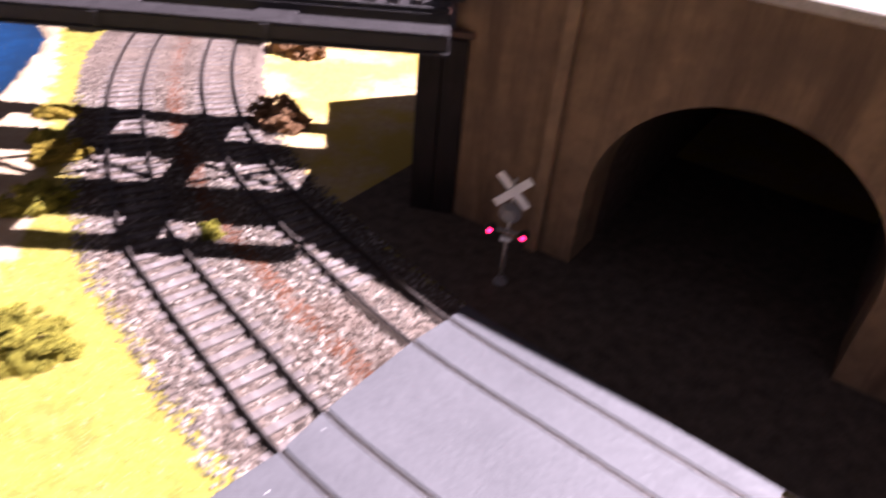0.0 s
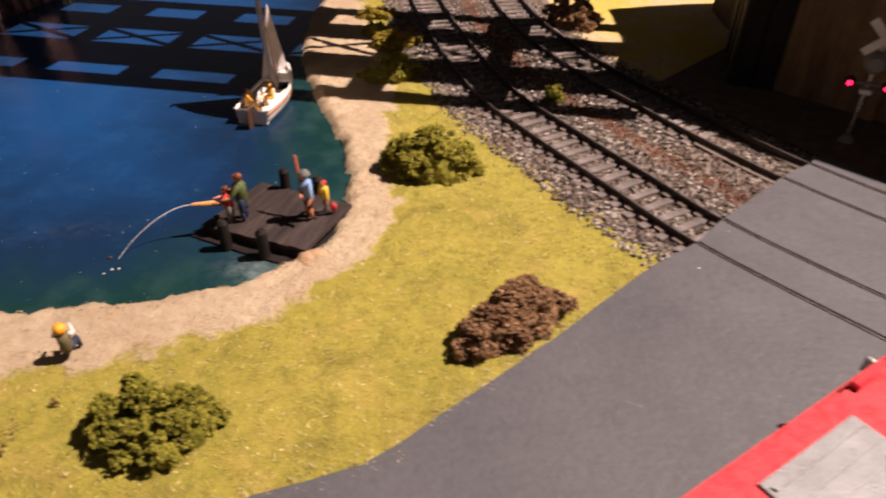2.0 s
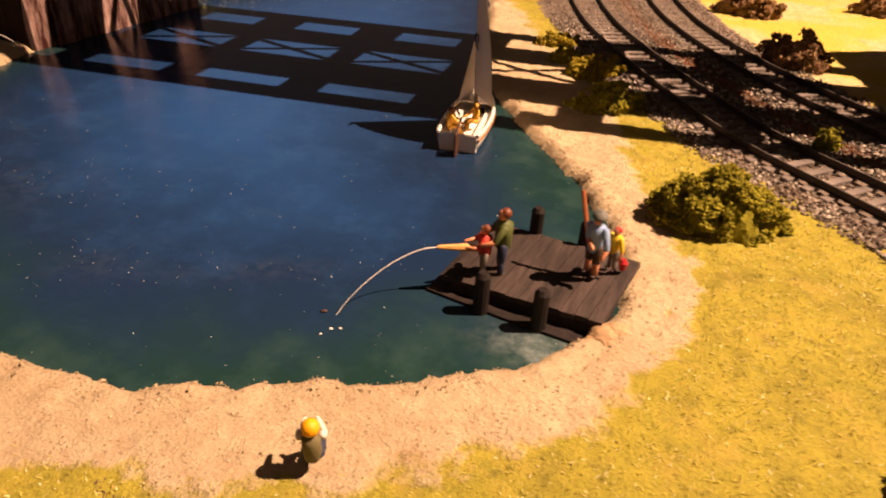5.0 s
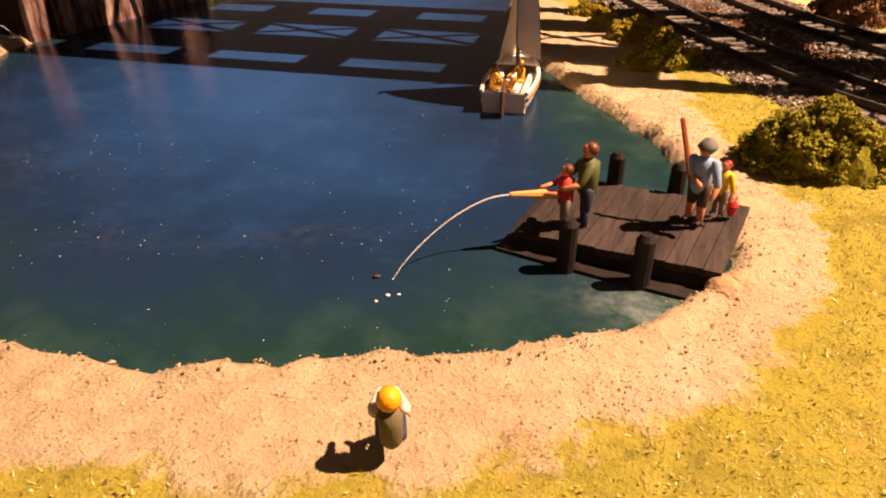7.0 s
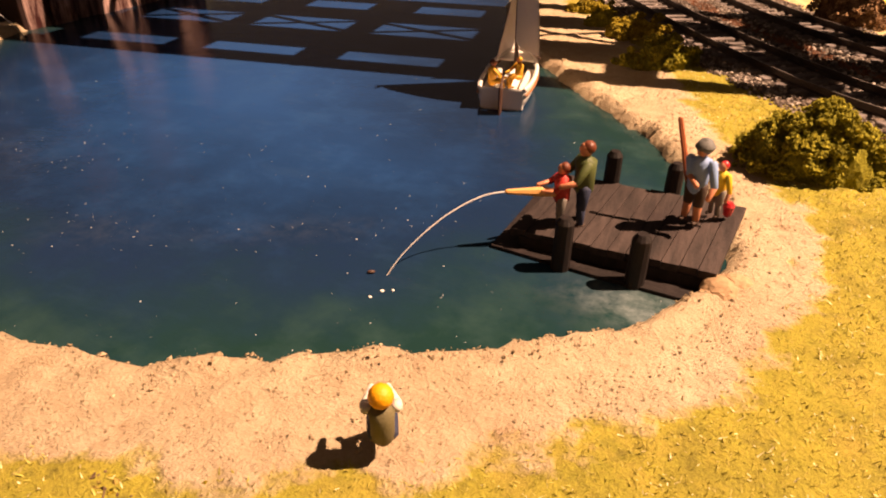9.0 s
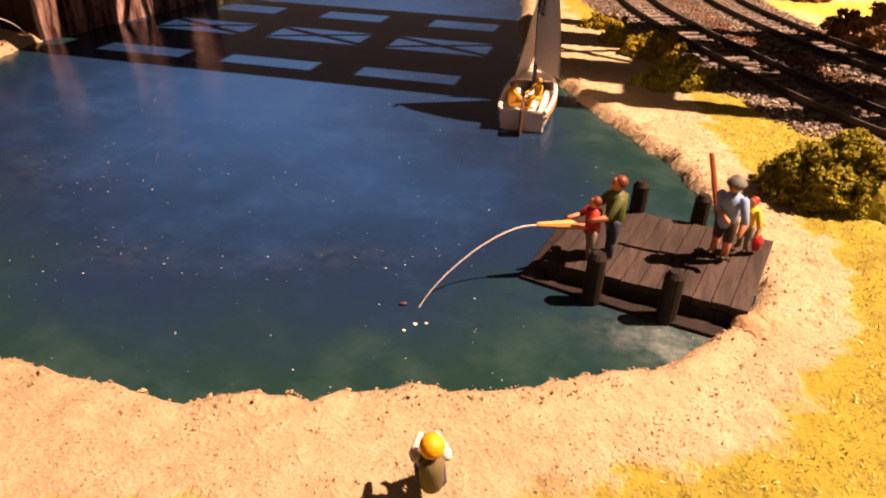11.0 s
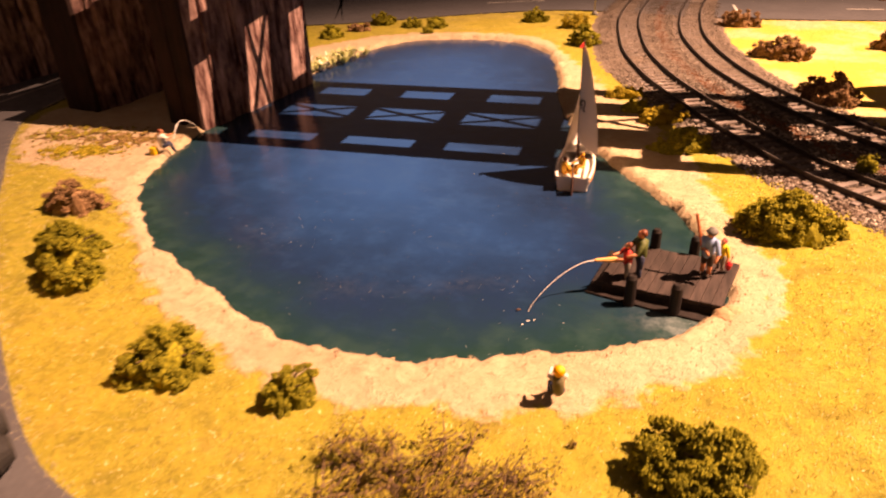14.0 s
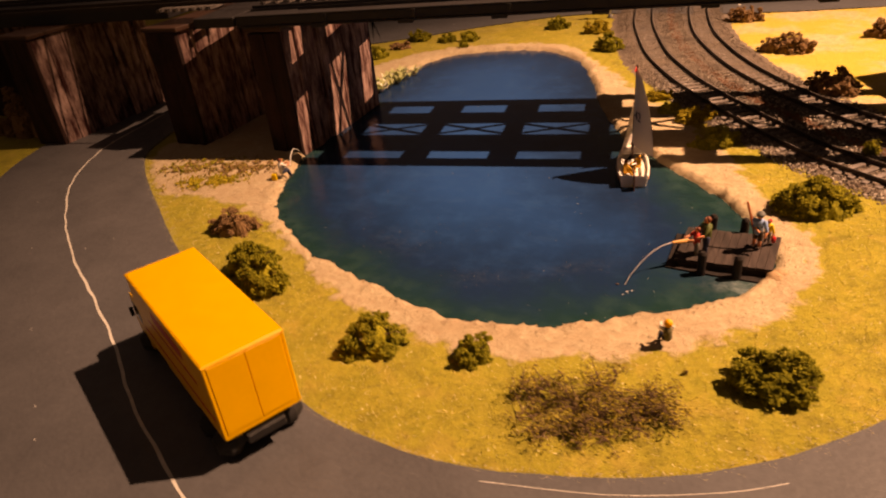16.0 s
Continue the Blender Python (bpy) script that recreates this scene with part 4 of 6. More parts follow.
def build_bridge():
    """A double-track girder bridge; x runs along it, y across it."""
    z = 8.4
    bridge = thing("railway_bridge", "black steel girder bridge with two decks and open cross bracing", "bridge", BRIDGE)
    u0, u1 = -40.2, 4.9
    mid, length = (u0 + u1) / 2, u1 - u0
    for v, w in ((27.45, 1.0), (38.55, 1.1)):
        part("girder", Mesh(IRON).box((length, w, 0.55), (mid, v, z + 0.1), 0, 0, 0.05), bridge)
        part("flange", Mesh(IRON).box((length, w + 0.12, 0.10), (mid, v, z), 0, 0, 0.02), bridge)
        part("flange", Mesh(IRON).box((length, w + 0.08, 0.07), (mid, v, z + 0.652), 0, 0, 0.015), bridge)
    for v0, v1 in ((29.2, 32.05), (34.2, 36.45)):
        part("deck", Mesh(IRON).box((length, v1 - v0, 0.5), (mid, (v0 + v1) / 2, z + 0.25), 0, 0, 0.04), bridge)
        for v in (v0 + 0.12, v1 - 0.12):
            part("kerb_beam", Mesh(IRON).box((length, 0.16, 0.18), (mid, v, z + 0.752), 0, 0, 0.02), bridge)
    part("end_plate", Mesh(IRON).box((3.2, 12.0, 0.4), (u0 + 1.6, 33.0, z + 0.18), 0, 0, 0.03), bridge)
    # cross beams and, between the decks, crossed braces
    for k in range(-4, 5):
        u = -17.75 + 5.5 * k
        if not u0 + 2 < u < u1 - 1.0:
            continue
        for v0, v1, w in ((27.9, 29.3, 1.5), (32.0, 34.25, 1.05), (36.4, 38.1, 2.1)):
            part("cross_beam", Mesh(IRON).box((w, v1 - v0, 0.4), (u, (v0 + v1) / 2, z + 0.06), 0, 0, 0.03), bridge)
        for s in (1, -1):
            part("brace", Mesh(IRON).tube([(u + 0.4, 33.12 - 0.95 * s, z + 0.3), (u + 5.1, 33.12 + 0.95 * s, z + 0.3)], 0.17, 6), bridge)
        for v in (26.91, 39.14):
            part("stiffener", Mesh(IRON).box((0.26, 0.10, 0.52), (u, v, z + 0.12), 0, 0, 0.02), bridge)
        part("hanger", Mesh(IRON).box((0.9, 0.5, 0.2), (u - 0.6, 27.3, z - 0.18), 0, 0, 0.03), bridge)
    for v in (30.6, 35.3):
        for s in (0.87, -0.87):
            part("rail", Mesh(RAIL).box((length + 35, 0.12, 0.25), (mid - 17, v + s, z + 1.08)), bridge)
        for u in np.arange(u0 + 0.6, u1, 0.85):
            part("sleeper", BRIDGE_SLEEPER, bridge, m=cm(u, v, z + 0.88))
    # open sleepers over the strip beside the second pier, then a closed deck
    for u in np.arange(-47.4, -43.2, 0.62):
        for v in (30.6, 35.3):
            part("sleeper", BRIDGE_SLEEPER, bridge, m=cm(u, v, z + 0.75))
    part("deck", Mesh(IRON).box((2.8, 12.2, 0.6), (-41.7, 33.0, z + 0.1), 0, 0, 0.04), bridge)
    part("deck", Mesh(IRON).box((24, 7.4, 0.9), (-60.2, 35.3, z), 0, 0, 0.05), bridge)
    return bridge


BRIDGE_SLEEPER = Mesh(SLEEPER).box((0.30, 2.1, 0.2)).data("sleeper")


def build_piers():
    """Board-clad piers under the bridge."""
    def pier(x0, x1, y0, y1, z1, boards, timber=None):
        timber, front = timber or RUST, timber or SHADED_BOARD
        ob = thing("bridge_pier", "board-clad bridge pier, dark boards painted for shade, rust-stained beside", "bridge pier", cm(0, 0), "bridge piers")
        part("core", Mesh(BROWN).box((x1 - x0 - 0.3, y1 - y0 - 0.3, z1), ((x0 + x1) / 2, (y0 + y1) / 2, -0.3)), ob)
        rng = np.random.default_rng(int(abs(x0) * 10))
        step = (y1 - y0) / boards
        for i in range(boards):
            for x, s in ((x1, 1), (x0, -1)):
                d = rng.uniform(-0.10, 0.10)
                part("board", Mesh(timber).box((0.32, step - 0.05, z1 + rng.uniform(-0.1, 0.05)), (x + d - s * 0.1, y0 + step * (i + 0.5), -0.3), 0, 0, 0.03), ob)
        n = max(1, round((x1 - x0) / step))
        for i in range(n):
            w = (x1 - x0) / n
            # front boards take the darker copy, shade put into their colour
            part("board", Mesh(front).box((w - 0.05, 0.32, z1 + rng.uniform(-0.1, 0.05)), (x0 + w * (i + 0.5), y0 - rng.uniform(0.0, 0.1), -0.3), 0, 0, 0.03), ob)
        part("cap", Mesh(BROWN).box((x1 - x0 + 0.4, y1 - y0 + 0.4, 0.3), ((x0 + x1) / 2, (y0 + y1) / 2, z1 - 0.3), 0, 0, 0.05), ob)

    pier(-43.6, -41.2, 20.9, 31.7, 8.4, 9)
    pier(-52.2, -49.5, 20.9, 31.0, 8.4, 8)
    pier(-64.3, -61.3, 18.9, 29.5, 8.4, 8)
    pier(-77.0, -72.0, 24.0, 31.0, 8.4, 6)
    # black boards here paint in the shade on this pier
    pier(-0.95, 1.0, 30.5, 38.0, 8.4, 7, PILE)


GRASS_FIBRE = fibre_material()
STRAW = clump_material("pale_straw", (0.50, 0.42, 0.19), (0.86, 0.79, 0.52))
FRINGE = clump_material("pale_grit", (0.36, 0.31, 0.19), (0.62, 0.55, 0.38))
FINE_BALLAST = dust_material("fine_brown_ballast", (0.085, 0.062, 0.047), (0.27, 0.215, 0.175))
RUSTY_GRIT = dust_material("rusty_grit", (0.13, 0.052, 0.026), (0.31, 0.145, 0.080))
SAND_GRAIN = clump_material("sand_grain", (0.355, 0.265, 0.160), (0.53, 0.41, 0.27))
COPING = mottled("pale_coping", (0.40, 0.36, 0.30), (0.58, 0.53, 0.46))
build_ground()
build_water()
build_roads()
build_ballast()
build_crossing()
build_track(TRACK_1, "railway track with grey sleepers beside the pond")
build_track(TRACK_2, "railway track with grey sleepers below the stone wall")
build_tunnel_wall()
build_hill()
build_bridge()
build_piers()
build_grass()
build_crumbs()
whole("backdrop", Mesh(WHITE_SIGN).box((70, 0.5, 3.5), (-42, 92, 0.2)), "plain white board behind the far road", "backdrop", kind="structure")
whole("backdrop", Mesh(WHITE_SIGN).box((70, 0.5, 7), (-105, 75, 0.2), 0.6), "plain white board beyond the bridge", "backdrop", kind="structure")


# ---------------------------------------------------------------- plants
ICO3_V, ICO3_F = icosphere(3)


def bush_seed(at):
    return np.random.default_rng(abs(hash((round(at[0] * 10), round(at[1] * 10)))) % 10000)


def dome(rng, n, low=-0.05):
    """Directions over the upper half of a ball."""
    z = rng.uniform(low, 1.0, n)
    a = rng.uniform(0, math.tau, n)
    r = np.sqrt(np.maximum(0, 1 - z * z))
    return np.column_stack([r * np.cos(a), r * np.sin(a), z])


def clump_bush(name, at, size, mat, label, count=420, grain=0.16, turn=0.0, twigs=0, lobes=3, category="bush", group="bushes"):
    """A foam bush: a few mounds, each set with tufts of small lumps and gaps between them."""
    rng = bush_seed(at)
    sx, sy, sz = size[0] * 0.5, size[1] * 0.5, size[2] * 1.08
    mounds = [(0.0, 0.0, 0.74, 1.0)]
    for a in np.arange(lobes + 2) * math.tau / (lobes + 2) + rng.uniform(0, math.tau):
        d = rng.uniform(0.38, 0.66)
        mounds.append((math.cos(a) * d, math.sin(a) * d, rng.uniform(0.36, 0.50), rng.uniform(0.50, 0.86)))
    bush = thing(name, label, category, cm(at[0], at[1], GROUND_Z - 0.04, turn), group)
    grain = grain * 0.40
    pts, r = [], []
    core = Mesh(mat)
    for cx, cy, k, h in mounds:
        n = max(6, int(count * 0.17 * k * k))
        d = dome(rng, n)
        out = rng.uniform(0.74, 1.0, (n, 1))
        heads = d * out * np.array([k * sx, k * sy, h * sz]) + np.array([cx * sx, cy * sy, 0.0])
        tuft = (rng.uniform(0.10, 0.24, n) * math.sqrt(sx * sy) * (0.5 + 0.6 * k))
        for p, q in zip(heads, tuft):
            m = max(10, int(36 * (q / (grain * 2.6)) ** 1.3))
            w = rng.normal(size=(m, 3))
            w = w / np.linalg.norm(w, axis=1)[:, None] * rng.uniform(0.55, 1.0, (m, 1)) * q * np.array([1.0, 1.0, 0.72])
            pts.append(p + w)
            r.append(grain * rng.uniform(0.55, 1.25, m))
        v = ICO3_V * 0.68 * (1 + 0.10 * np.sin(ICO3_V[:, :1] * 9 + cx * 20) * np.cos(ICO3_V[:, 1:2] * 8 + cy * 20))
        core.add(np.column_stack([(v[:, 0] * k + cx) * sx, (v[:, 1] * k + cy) * sy, np.maximum(0.0, v[:, 2]) * h * sz]), ICO3_F)
    pts, r = np.concatenate(pts), np.concatenate(r)
    ok = pts[:, 2] > 0.02
    part("foliage", Mesh(mat).scatter(pts[ok], r[ok], (OCT_V, OCT_F), (1, 1, 0.9), 0.5, rng), bush)
    part("core", core, bush)
    stems = Mesh(TWIG)
    for _ in range(3 + twigs):
        a, b = rng.uniform(0, math.tau), rng.uniform(0.3, 0.8)
        tip = (math.cos(a) * sx * b, math.sin(a) * sy * b, sz * rng.uniform(0.35, 0.7))
        stems.tube([(0, 0, -0.05), (tip[0] * 0.6, tip[1] * 0.6, tip[2] * 0.8), tip], [0.06, 0.04, 0.015], 5)
    part("stem", stems, bush, "dry brown twigs")
    return bush


def twiggy_bush(at, size, label, turn):
    """A low, sparse heap of crooked twigs with crumbs of dry foliage at their ends."""
    rng = bush_seed(at)
    sx, sy, sz = size[0] * 0.5, size[1] * 0.5, size[2]
    bush = thing("dry_bush", label, "bush", cm(at[0], at[1], GROUND_Z - 0.04, turn), "bushes")
    stems = Mesh(TWIG)
    ends = []
    for _ in range(70):
        a, b = rng.uniform(0, math.tau), rng.uniform(0.0, 0.72) ** 0.72
        root = np.array([math.cos(a) * sx * b, math.sin(a) * sy * b, -0.03])
        way = np.array([math.cos(a) * 0.5 + rng.normal() * 0.6, math.sin(a) * 0.4 + rng.normal() * 0.5, rng.uniform(0.5, 1.2)])
        long = sz * rng.uniform(0.55, 1.15) * (1.05 - 0.5 * b)
        knee = root + way * long * 0.5 + rng.normal(size=3) * 0.10
        tip = knee + (way + rng.normal(size=3) * 0.6) * long * 0.42
        tip[2], knee[2] = min(max(tip[2], 0.08), sz * 1.2), max(knee[2], 0.05)
        stems.tube([root, knee, tip], [0.035, 0.026, 0.012], 5)
        ends += [tip, knee]
        for _ in range(4):
            e = knee + rng.normal(size=3) * np.array([0.42, 0.32, 0.24])
            e[2] = min(max(0.05, e[2]), sz * 1.15)
            stems.tube([knee, e], [0.018, 0.008], 4)
            ends.append(e)
    part("stem", stems, bush, "dry grey-brown twigs")
    pts = np.repeat(np.array(ends), 11, axis=0) + rng.normal(size=(len(ends) * 11, 3)) * np.array([0.11, 0.11, 0.09])
    pts[:, 2] = np.maximum(0.03, pts[:, 2])
    cut = rng.uniform(0, 1, len(pts)) < 0.5
    leaves = Mesh(DRY_CLUMP, TWIG, YELLOW_CLUMP)
    leaves.scatter(pts[cut], rng.uniform(0.016, 0.05, cut.sum()), rng=rng, jitter=0.6)
    leaves.scatter(pts[~cut], rng.uniform(0.015, 0.045, (~cut).sum()), rng=rng, jitter=0.6, mat=1)
    tips = np.repeat(np.array(ends), 4, axis=0) + rng.normal(size=(len(ends) * 4, 3)) * np.array([0.14, 0.13, 0.08]) + np.array([0, 0, 0.05])
    tips[:, 2] = np.maximum(0.04, tips[:, 2])
    leaves.scatter(tips, rng.uniform(0.016, 0.045, len(tips)), rng=rng, jitter=0.6, mat=2)
    part("foliage", leaves, bush, "sparse olive-brown crumbs")
    return bush


BROWN_LABEL, GREEN_LABEL = "brown foam bush standing on yellow flock", "dark green foam bush standing on flock grass"
clump_bush("bush", (-38.57, 10.15), (2.7, 2.0, 1.25), BROWN_CLUMP, "low brown foam bush beside the road", 420, 0.14, 20)
clump_bush("bush", (-35.1, 7.16), (2.9, 2.2, 1.3), GREEN_CLUMP, GREEN_LABEL, 480, 0.15, 40)
clump_bush("bush", (-33.45, 6.1), (3.0, 2.3, 1.4), GREEN_CLUMP, GREEN_LABEL, 480, 0.15, -20)
clump_bush("bush", (-26.7, 3.6), (2.8, 2.2, 1.25), GREEN_CLUMP, GREEN_LABEL, 480, 0.14, 25)
clump_bush("bush", (-22.75, 3.92), (1.75, 1.55, 1.05), GREEN_CLUMP, "small round green foam bush on flock grass", 320, 0.12, 0)
twiggy_bush((-18.15, 2.45), (6.3, 3.3, 1.0), "wide dry twiggy bush with sparse olive-brown foliage", 10)
clump_bush("bush", (-12.72, 5.4), (2.9, 2.3, 1.35), GREEN_CLUMP, GREEN_LABEL, 600, 0.14, 10, 0, 5)
clump_bush("bush", (-11.25, 18.6), (3.7, 2.6, 1.5), OLIVE_CLUMP, "large olive green bush beside the railway track", 820, 0.15, 15, 6, 5)
clump_bush("bush", (-6.25, 11.25), (4.2, 1.7, 1.3), BROWN_CLUMP, "long rust-brown foam bush at the road's edge", 900, 0.14, 60, 0, 5)
clump_bush("weed", (-8.19, 26.06), (1.0, 0.9, 1.0), GREEN_CLUMP, "small green weed growing in the ballast", 90, 0.11, 0)
clump_bush("bush", (-15.69, 58.63), (4.2, 2.4, 1.3), BROWN_CLUMP, BROWN_LABEL, 260, 0.22)
clump_bush("bush", (-11.92, 47.29), (4.6, 2.4, 1.3), BROWN_CLUMP, BROWN_LABEL, 320, 0.22, -10)
clump_bush("bush", (-9.24, 36.74), (3.5, 2.8, 1.6), BROWN_CLUMP, BROWN_LABEL, 420, 0.20, 10)
clump_bush("bush", (-4.35, 52.37), (4.0, 2.6, 1.6), BROWN_CLUMP, BROWN_LABEL, 220, 0.24)
clump_bush("bush", (-2.68, 75.93), (5.0, 3.0, 2.0), BROWN_CLUMP, BROWN_LABEL, 160, 0.3)
clump_bush("bush", (-46.65, 51.07), (2.6, 2.0, 1.1), GREEN_CLUMP, GREEN_LABEL, 240, 0.20)
clump_bush("bush", (-43.2, 50.6), (2.3, 1.8, 0.9), GREEN_CLUMP, GREEN_LABEL, 200, 0.20)
clump_bush("bush", (-41.0, 51.0), (2.3, 1.9, 1.05), GREEN_CLUMP, GREEN_LABEL, 200, 0.20)
clump_bush("bush", (-40.61, 48.49), (1.1, 1.0, 0.65), GREEN_CLUMP, "small round green foam bush on flock grass", 120, 0.16)
clump_bush("bush", (-33.06, 56.11), (2.7, 2.0, 1.2), GREEN_CLUMP, GREEN_LABEL, 240, 0.22)
clump_bush("bush", (-26.28, 47.55), (2.6, 2.2, 1.5), GREEN_CLUMP, GREEN_LABEL, 300, 0.20)
clump_bush("bush", (-28.74, 54.26), (3.6, 2.2, 1.2), YELLOW_CLUMP, "low yellow-green foam bush beside the railway", 200, 0.20)
clump_bush("bush", (-48.1, 44.37), (2.4, 2.0, 1.2), GREEN_CLUMP, GREEN_LABEL, 200, 0.20)
clump_bush("bush", (-47.28, 47.84), (2.6, 1.8, 0.7), BROWN_CLUMP, BROWN_LABEL, 180, 0.20)
clump_bush("bush", (-17.47, 30.24), (3.4, 1.8, 0.9), YELLOW_CLUMP, "low yellow-green foam clump below the bridge", 260, 0.15, 30)
clump_bush("bush", (-15.91, 26.26), (3.6, 2.2, 1.0), OLIVE_CLUMP, "low dark olive clump below the bridge", 300, 0.15, 40)
clump_bush("bush", (-20.37, 34.21), (3.0, 1.3, 0.6), YELLOW_CLUMP, "low yellow-green foam clump below the bridge", 200, 0.15, 20)
clump_bush("bush", (-19.22, 31.41), (1.8, 1.2, 0.8), OLIVE_CLUMP, "low dark olive clump below the bridge", 140, 0.14, 0)
# foam mound added in place of a lumpy brown rock
clump_bush("bush", (-67.4, 20.4), (5.6, 3.6, 3.6), BROWN_CLUMP, "dark brown foam mound in place of a rock beside the pier", 300, 0.25, 0)


def moss_patch(x, y, a, b, seed, mats, label):
    """Crumbs of flock lying loose on the sand in a ragged patch."""
    rng = np.random.default_rng(seed)
    n = 1500
    xy = rng.normal(size=(n, 2)) * np.array([a, b]) * 0.33
    turn = radians(25)
    xy = np.column_stack([xy[:, 0] * math.cos(turn) - xy[:, 1] * math.sin(turn) + x, xy[:, 0] * math.sin(turn) + xy[:, 1] * math.cos(turn) + y])
    xy = xy[ripple(xy[:, 0], xy[:, 1], 1.3, seed) + 0.25 * rng.uniform(-1, 1, n) > -0.05]
    z = 0.27 + rng.uniform(-0.02, 0.10, len(xy))
    m = Mesh(*mats)
    for i in range(len(mats)):
        pick = np.arange(len(xy)) % len(mats) == i
        m.scatter(np.column_stack([xy, z])[pick], rng.uniform(0.03, 0.11, pick.sum()), rng=rng, jitter=0.5, mat=i)
    whole("moss_patch", m, label, "moss", group="moss patches")


moss_patch(-47.2, 17.2, 3.4, 1.7, 51, (OLIVE_CLUMP, DRY_CLUMP, BROWN_CLUMP), "ragged patch of olive and brown flock crumbs on sand")
moss_patch(-44.6, 15.3, 3.2, 1.5, 52, (YELLOW_CLUMP, OLIVE_CLUMP, YELLOW_CLUMP), "ragged patch of yellow flock crumbs on sand")
moss_patch(-43.6, 17.6, 3.0, 1.6, 53, (DRY_CLUMP, BROWN_CLUMP), "ragged patch of brown flock crumbs on sand")
for x, y in ((-15.56, 5.17),):
    clump_bush("weed", (x, y), (0.26, 0.16, 0.26), DRY_CLUMP, "tiny dry weed on flock grass", 16, 0.04, 30)


def build_reeds():
    """Pale spiky leaves along the far bank."""
    rng = np.random.default_rng(21)
    bed = thing("reed_bed", "pale green and white spiky reeds on the bank", "reeds")
    for k in range(60):
        t = rng.uniform(0, 1)
        x, y = -43.2 + 1.2 * t + rng.uniform(-1.3, 0.4), 31.8 + 8.2 * t
        m = Mesh(LEAF, PETAL)
        for q in range(8):
            a, h, l = rng.uniform(0, math.tau), rng.uniform(0.3, 0.75), rng.uniform(0.25, 0.8)
            c, s = math.cos(a), math.sin(a)
            pts = [(0, 0, 0), (c * l * 0.45, s * l * 0.45, h * 0.65), (c * l, s * l, h)]
            v = [(p[0] - s * w, p[1] + c * w, p[2]) for p, w in zip(pts, (0.05, 0.09, 0.015))] + [(p[0] + s * w, p[1] - c * w, p[2]) for p, w in zip(pts, (0.05, 0.09, 0.015))]
            m.add(v, [(0, 1, 4, 3), (1, 2, 5, 4)], 1 if k % 4 == 0 and q < 4 else 0)
        part("tuft", m, bed, m=cm(x, y, 0.12))


PETAL = mottled("white_reed_tip", (0.62, 0.62, 0.50), (0.85, 0.84, 0.74))
build_reeds()


# ---------------------------------------------------------------- the landing stage
def build_stage():
    """A black-stained landing stage of boards on piles, sunk a little at its outer end."""
    a, b, c, d = (np.array(p) for p in ((-16.76, 12.46, 0.40), (-16.45, 15.55, 0.34), (-12.60, 14.95, 0.59), (-12.92, 12.36, 0.45)))
    stage = thing("landing_stage", "weathered black-stained plank landing stage standing in the pond", "jetty", cm(0, 0))
    rng = np.random.default_rng(31)
    n = 12
    for i in range(n):
        k0, k1 = (i + 0.02) / n, (i + 0.975) / n
        e0, e1 = rng.uniform(-0.025, 0.025, 2)
        near, far = lambda k: a + (d - a) * k, lambda k: b + (c - b) * k
        ax = (far(k0) - near(k0)) / np.linalg.norm(far(k0) - near(k0))
        lift = np.array([0, 0, rng.uniform(-0.012, 0.012)])
        top = [near(k0) + ax * e0 + lift, near(k1) + ax * e0 + lift, far(k1) + ax * e1 + lift, far(k0) + ax * e1 + lift]
        low = [p - np.array([0, 0, 0.15]) for p in top]
        part("plank", Mesh(DECKING).add(np.array(top + low), [(0, 1, 2, 3), (7, 6, 5, 4), (0, 4, 5, 1), (1, 5, 6, 2), (2, 6, 7, 3), (3, 7, 4, 0)]), stage)
    for k in (0.03, 0.88):
        o0, o1 = a + (b - a) * k, d + (c - d) * k
        part("beam", Mesh(PILE).box((3.5, 0.16, 0.30), ((o0[0] + o1[0]) / 2, o0[1] - 0.08, 0.0), math.atan2(o1[1] - o0[1], o1[0] - o0[0]), 0, 0.02), stage, "black stringer below the planks")
    # flat black slab added at the water line as the deck's shade
    part("ground_frame", Mesh(PILE).prism([(-17.05, 12.25), (-15.0, 12.02), (-12.85, 11.88), (-12.85, 14.4), (-16.9, 15.3)], -0.06, 0.07), stage, "black slab standing in for the shade below the deck")
    for y in (13.4, 14.6):
        part("pile", Mesh(PILE).tube([(-16.45, y, -0.3), (-16.45, y, 0.2)], 0.14, 8), stage)
    for x, y, top in ((-14.25, 12.10, 1.05), (-15.62, 12.10, 1.06), (-15.42, 15.45, 1.12), (-14.10, 15.4, 1.10)):
        part("post", Mesh(PILE).tube([(x, y, -0.3), (x + 0.01, y, top - 0.1), (x + 0.01, y, top - 0.09)], [0.185, 0.175, 0.172], 12), stage)
    lump = Mesh(SANDSTONE).scatter(np.array([(-12.80, 12.22, 0.16), (-12.95, 12.02, 0.08), (-12.6, 12.45, 0.22), (-12.72, 12.05, 0.12)]), [0.36, 0.28, 0.3, 0.3], (ICO3_V, ICO3_F), (1, 1, 0.7), 0.07)
    part("bank_lump", lump, stage, "tan lump of bank under the stage's end")


SANDSTONE = mottled("tan_bank", (0.30, 0.19, 0.10), (0.46, 0.31, 0.18))
build_stage()


# ---------------------------------------------------------------- figures
KHAKI = paint("olive_trousers", (0.13, 0.11, 0.05), 0.7)


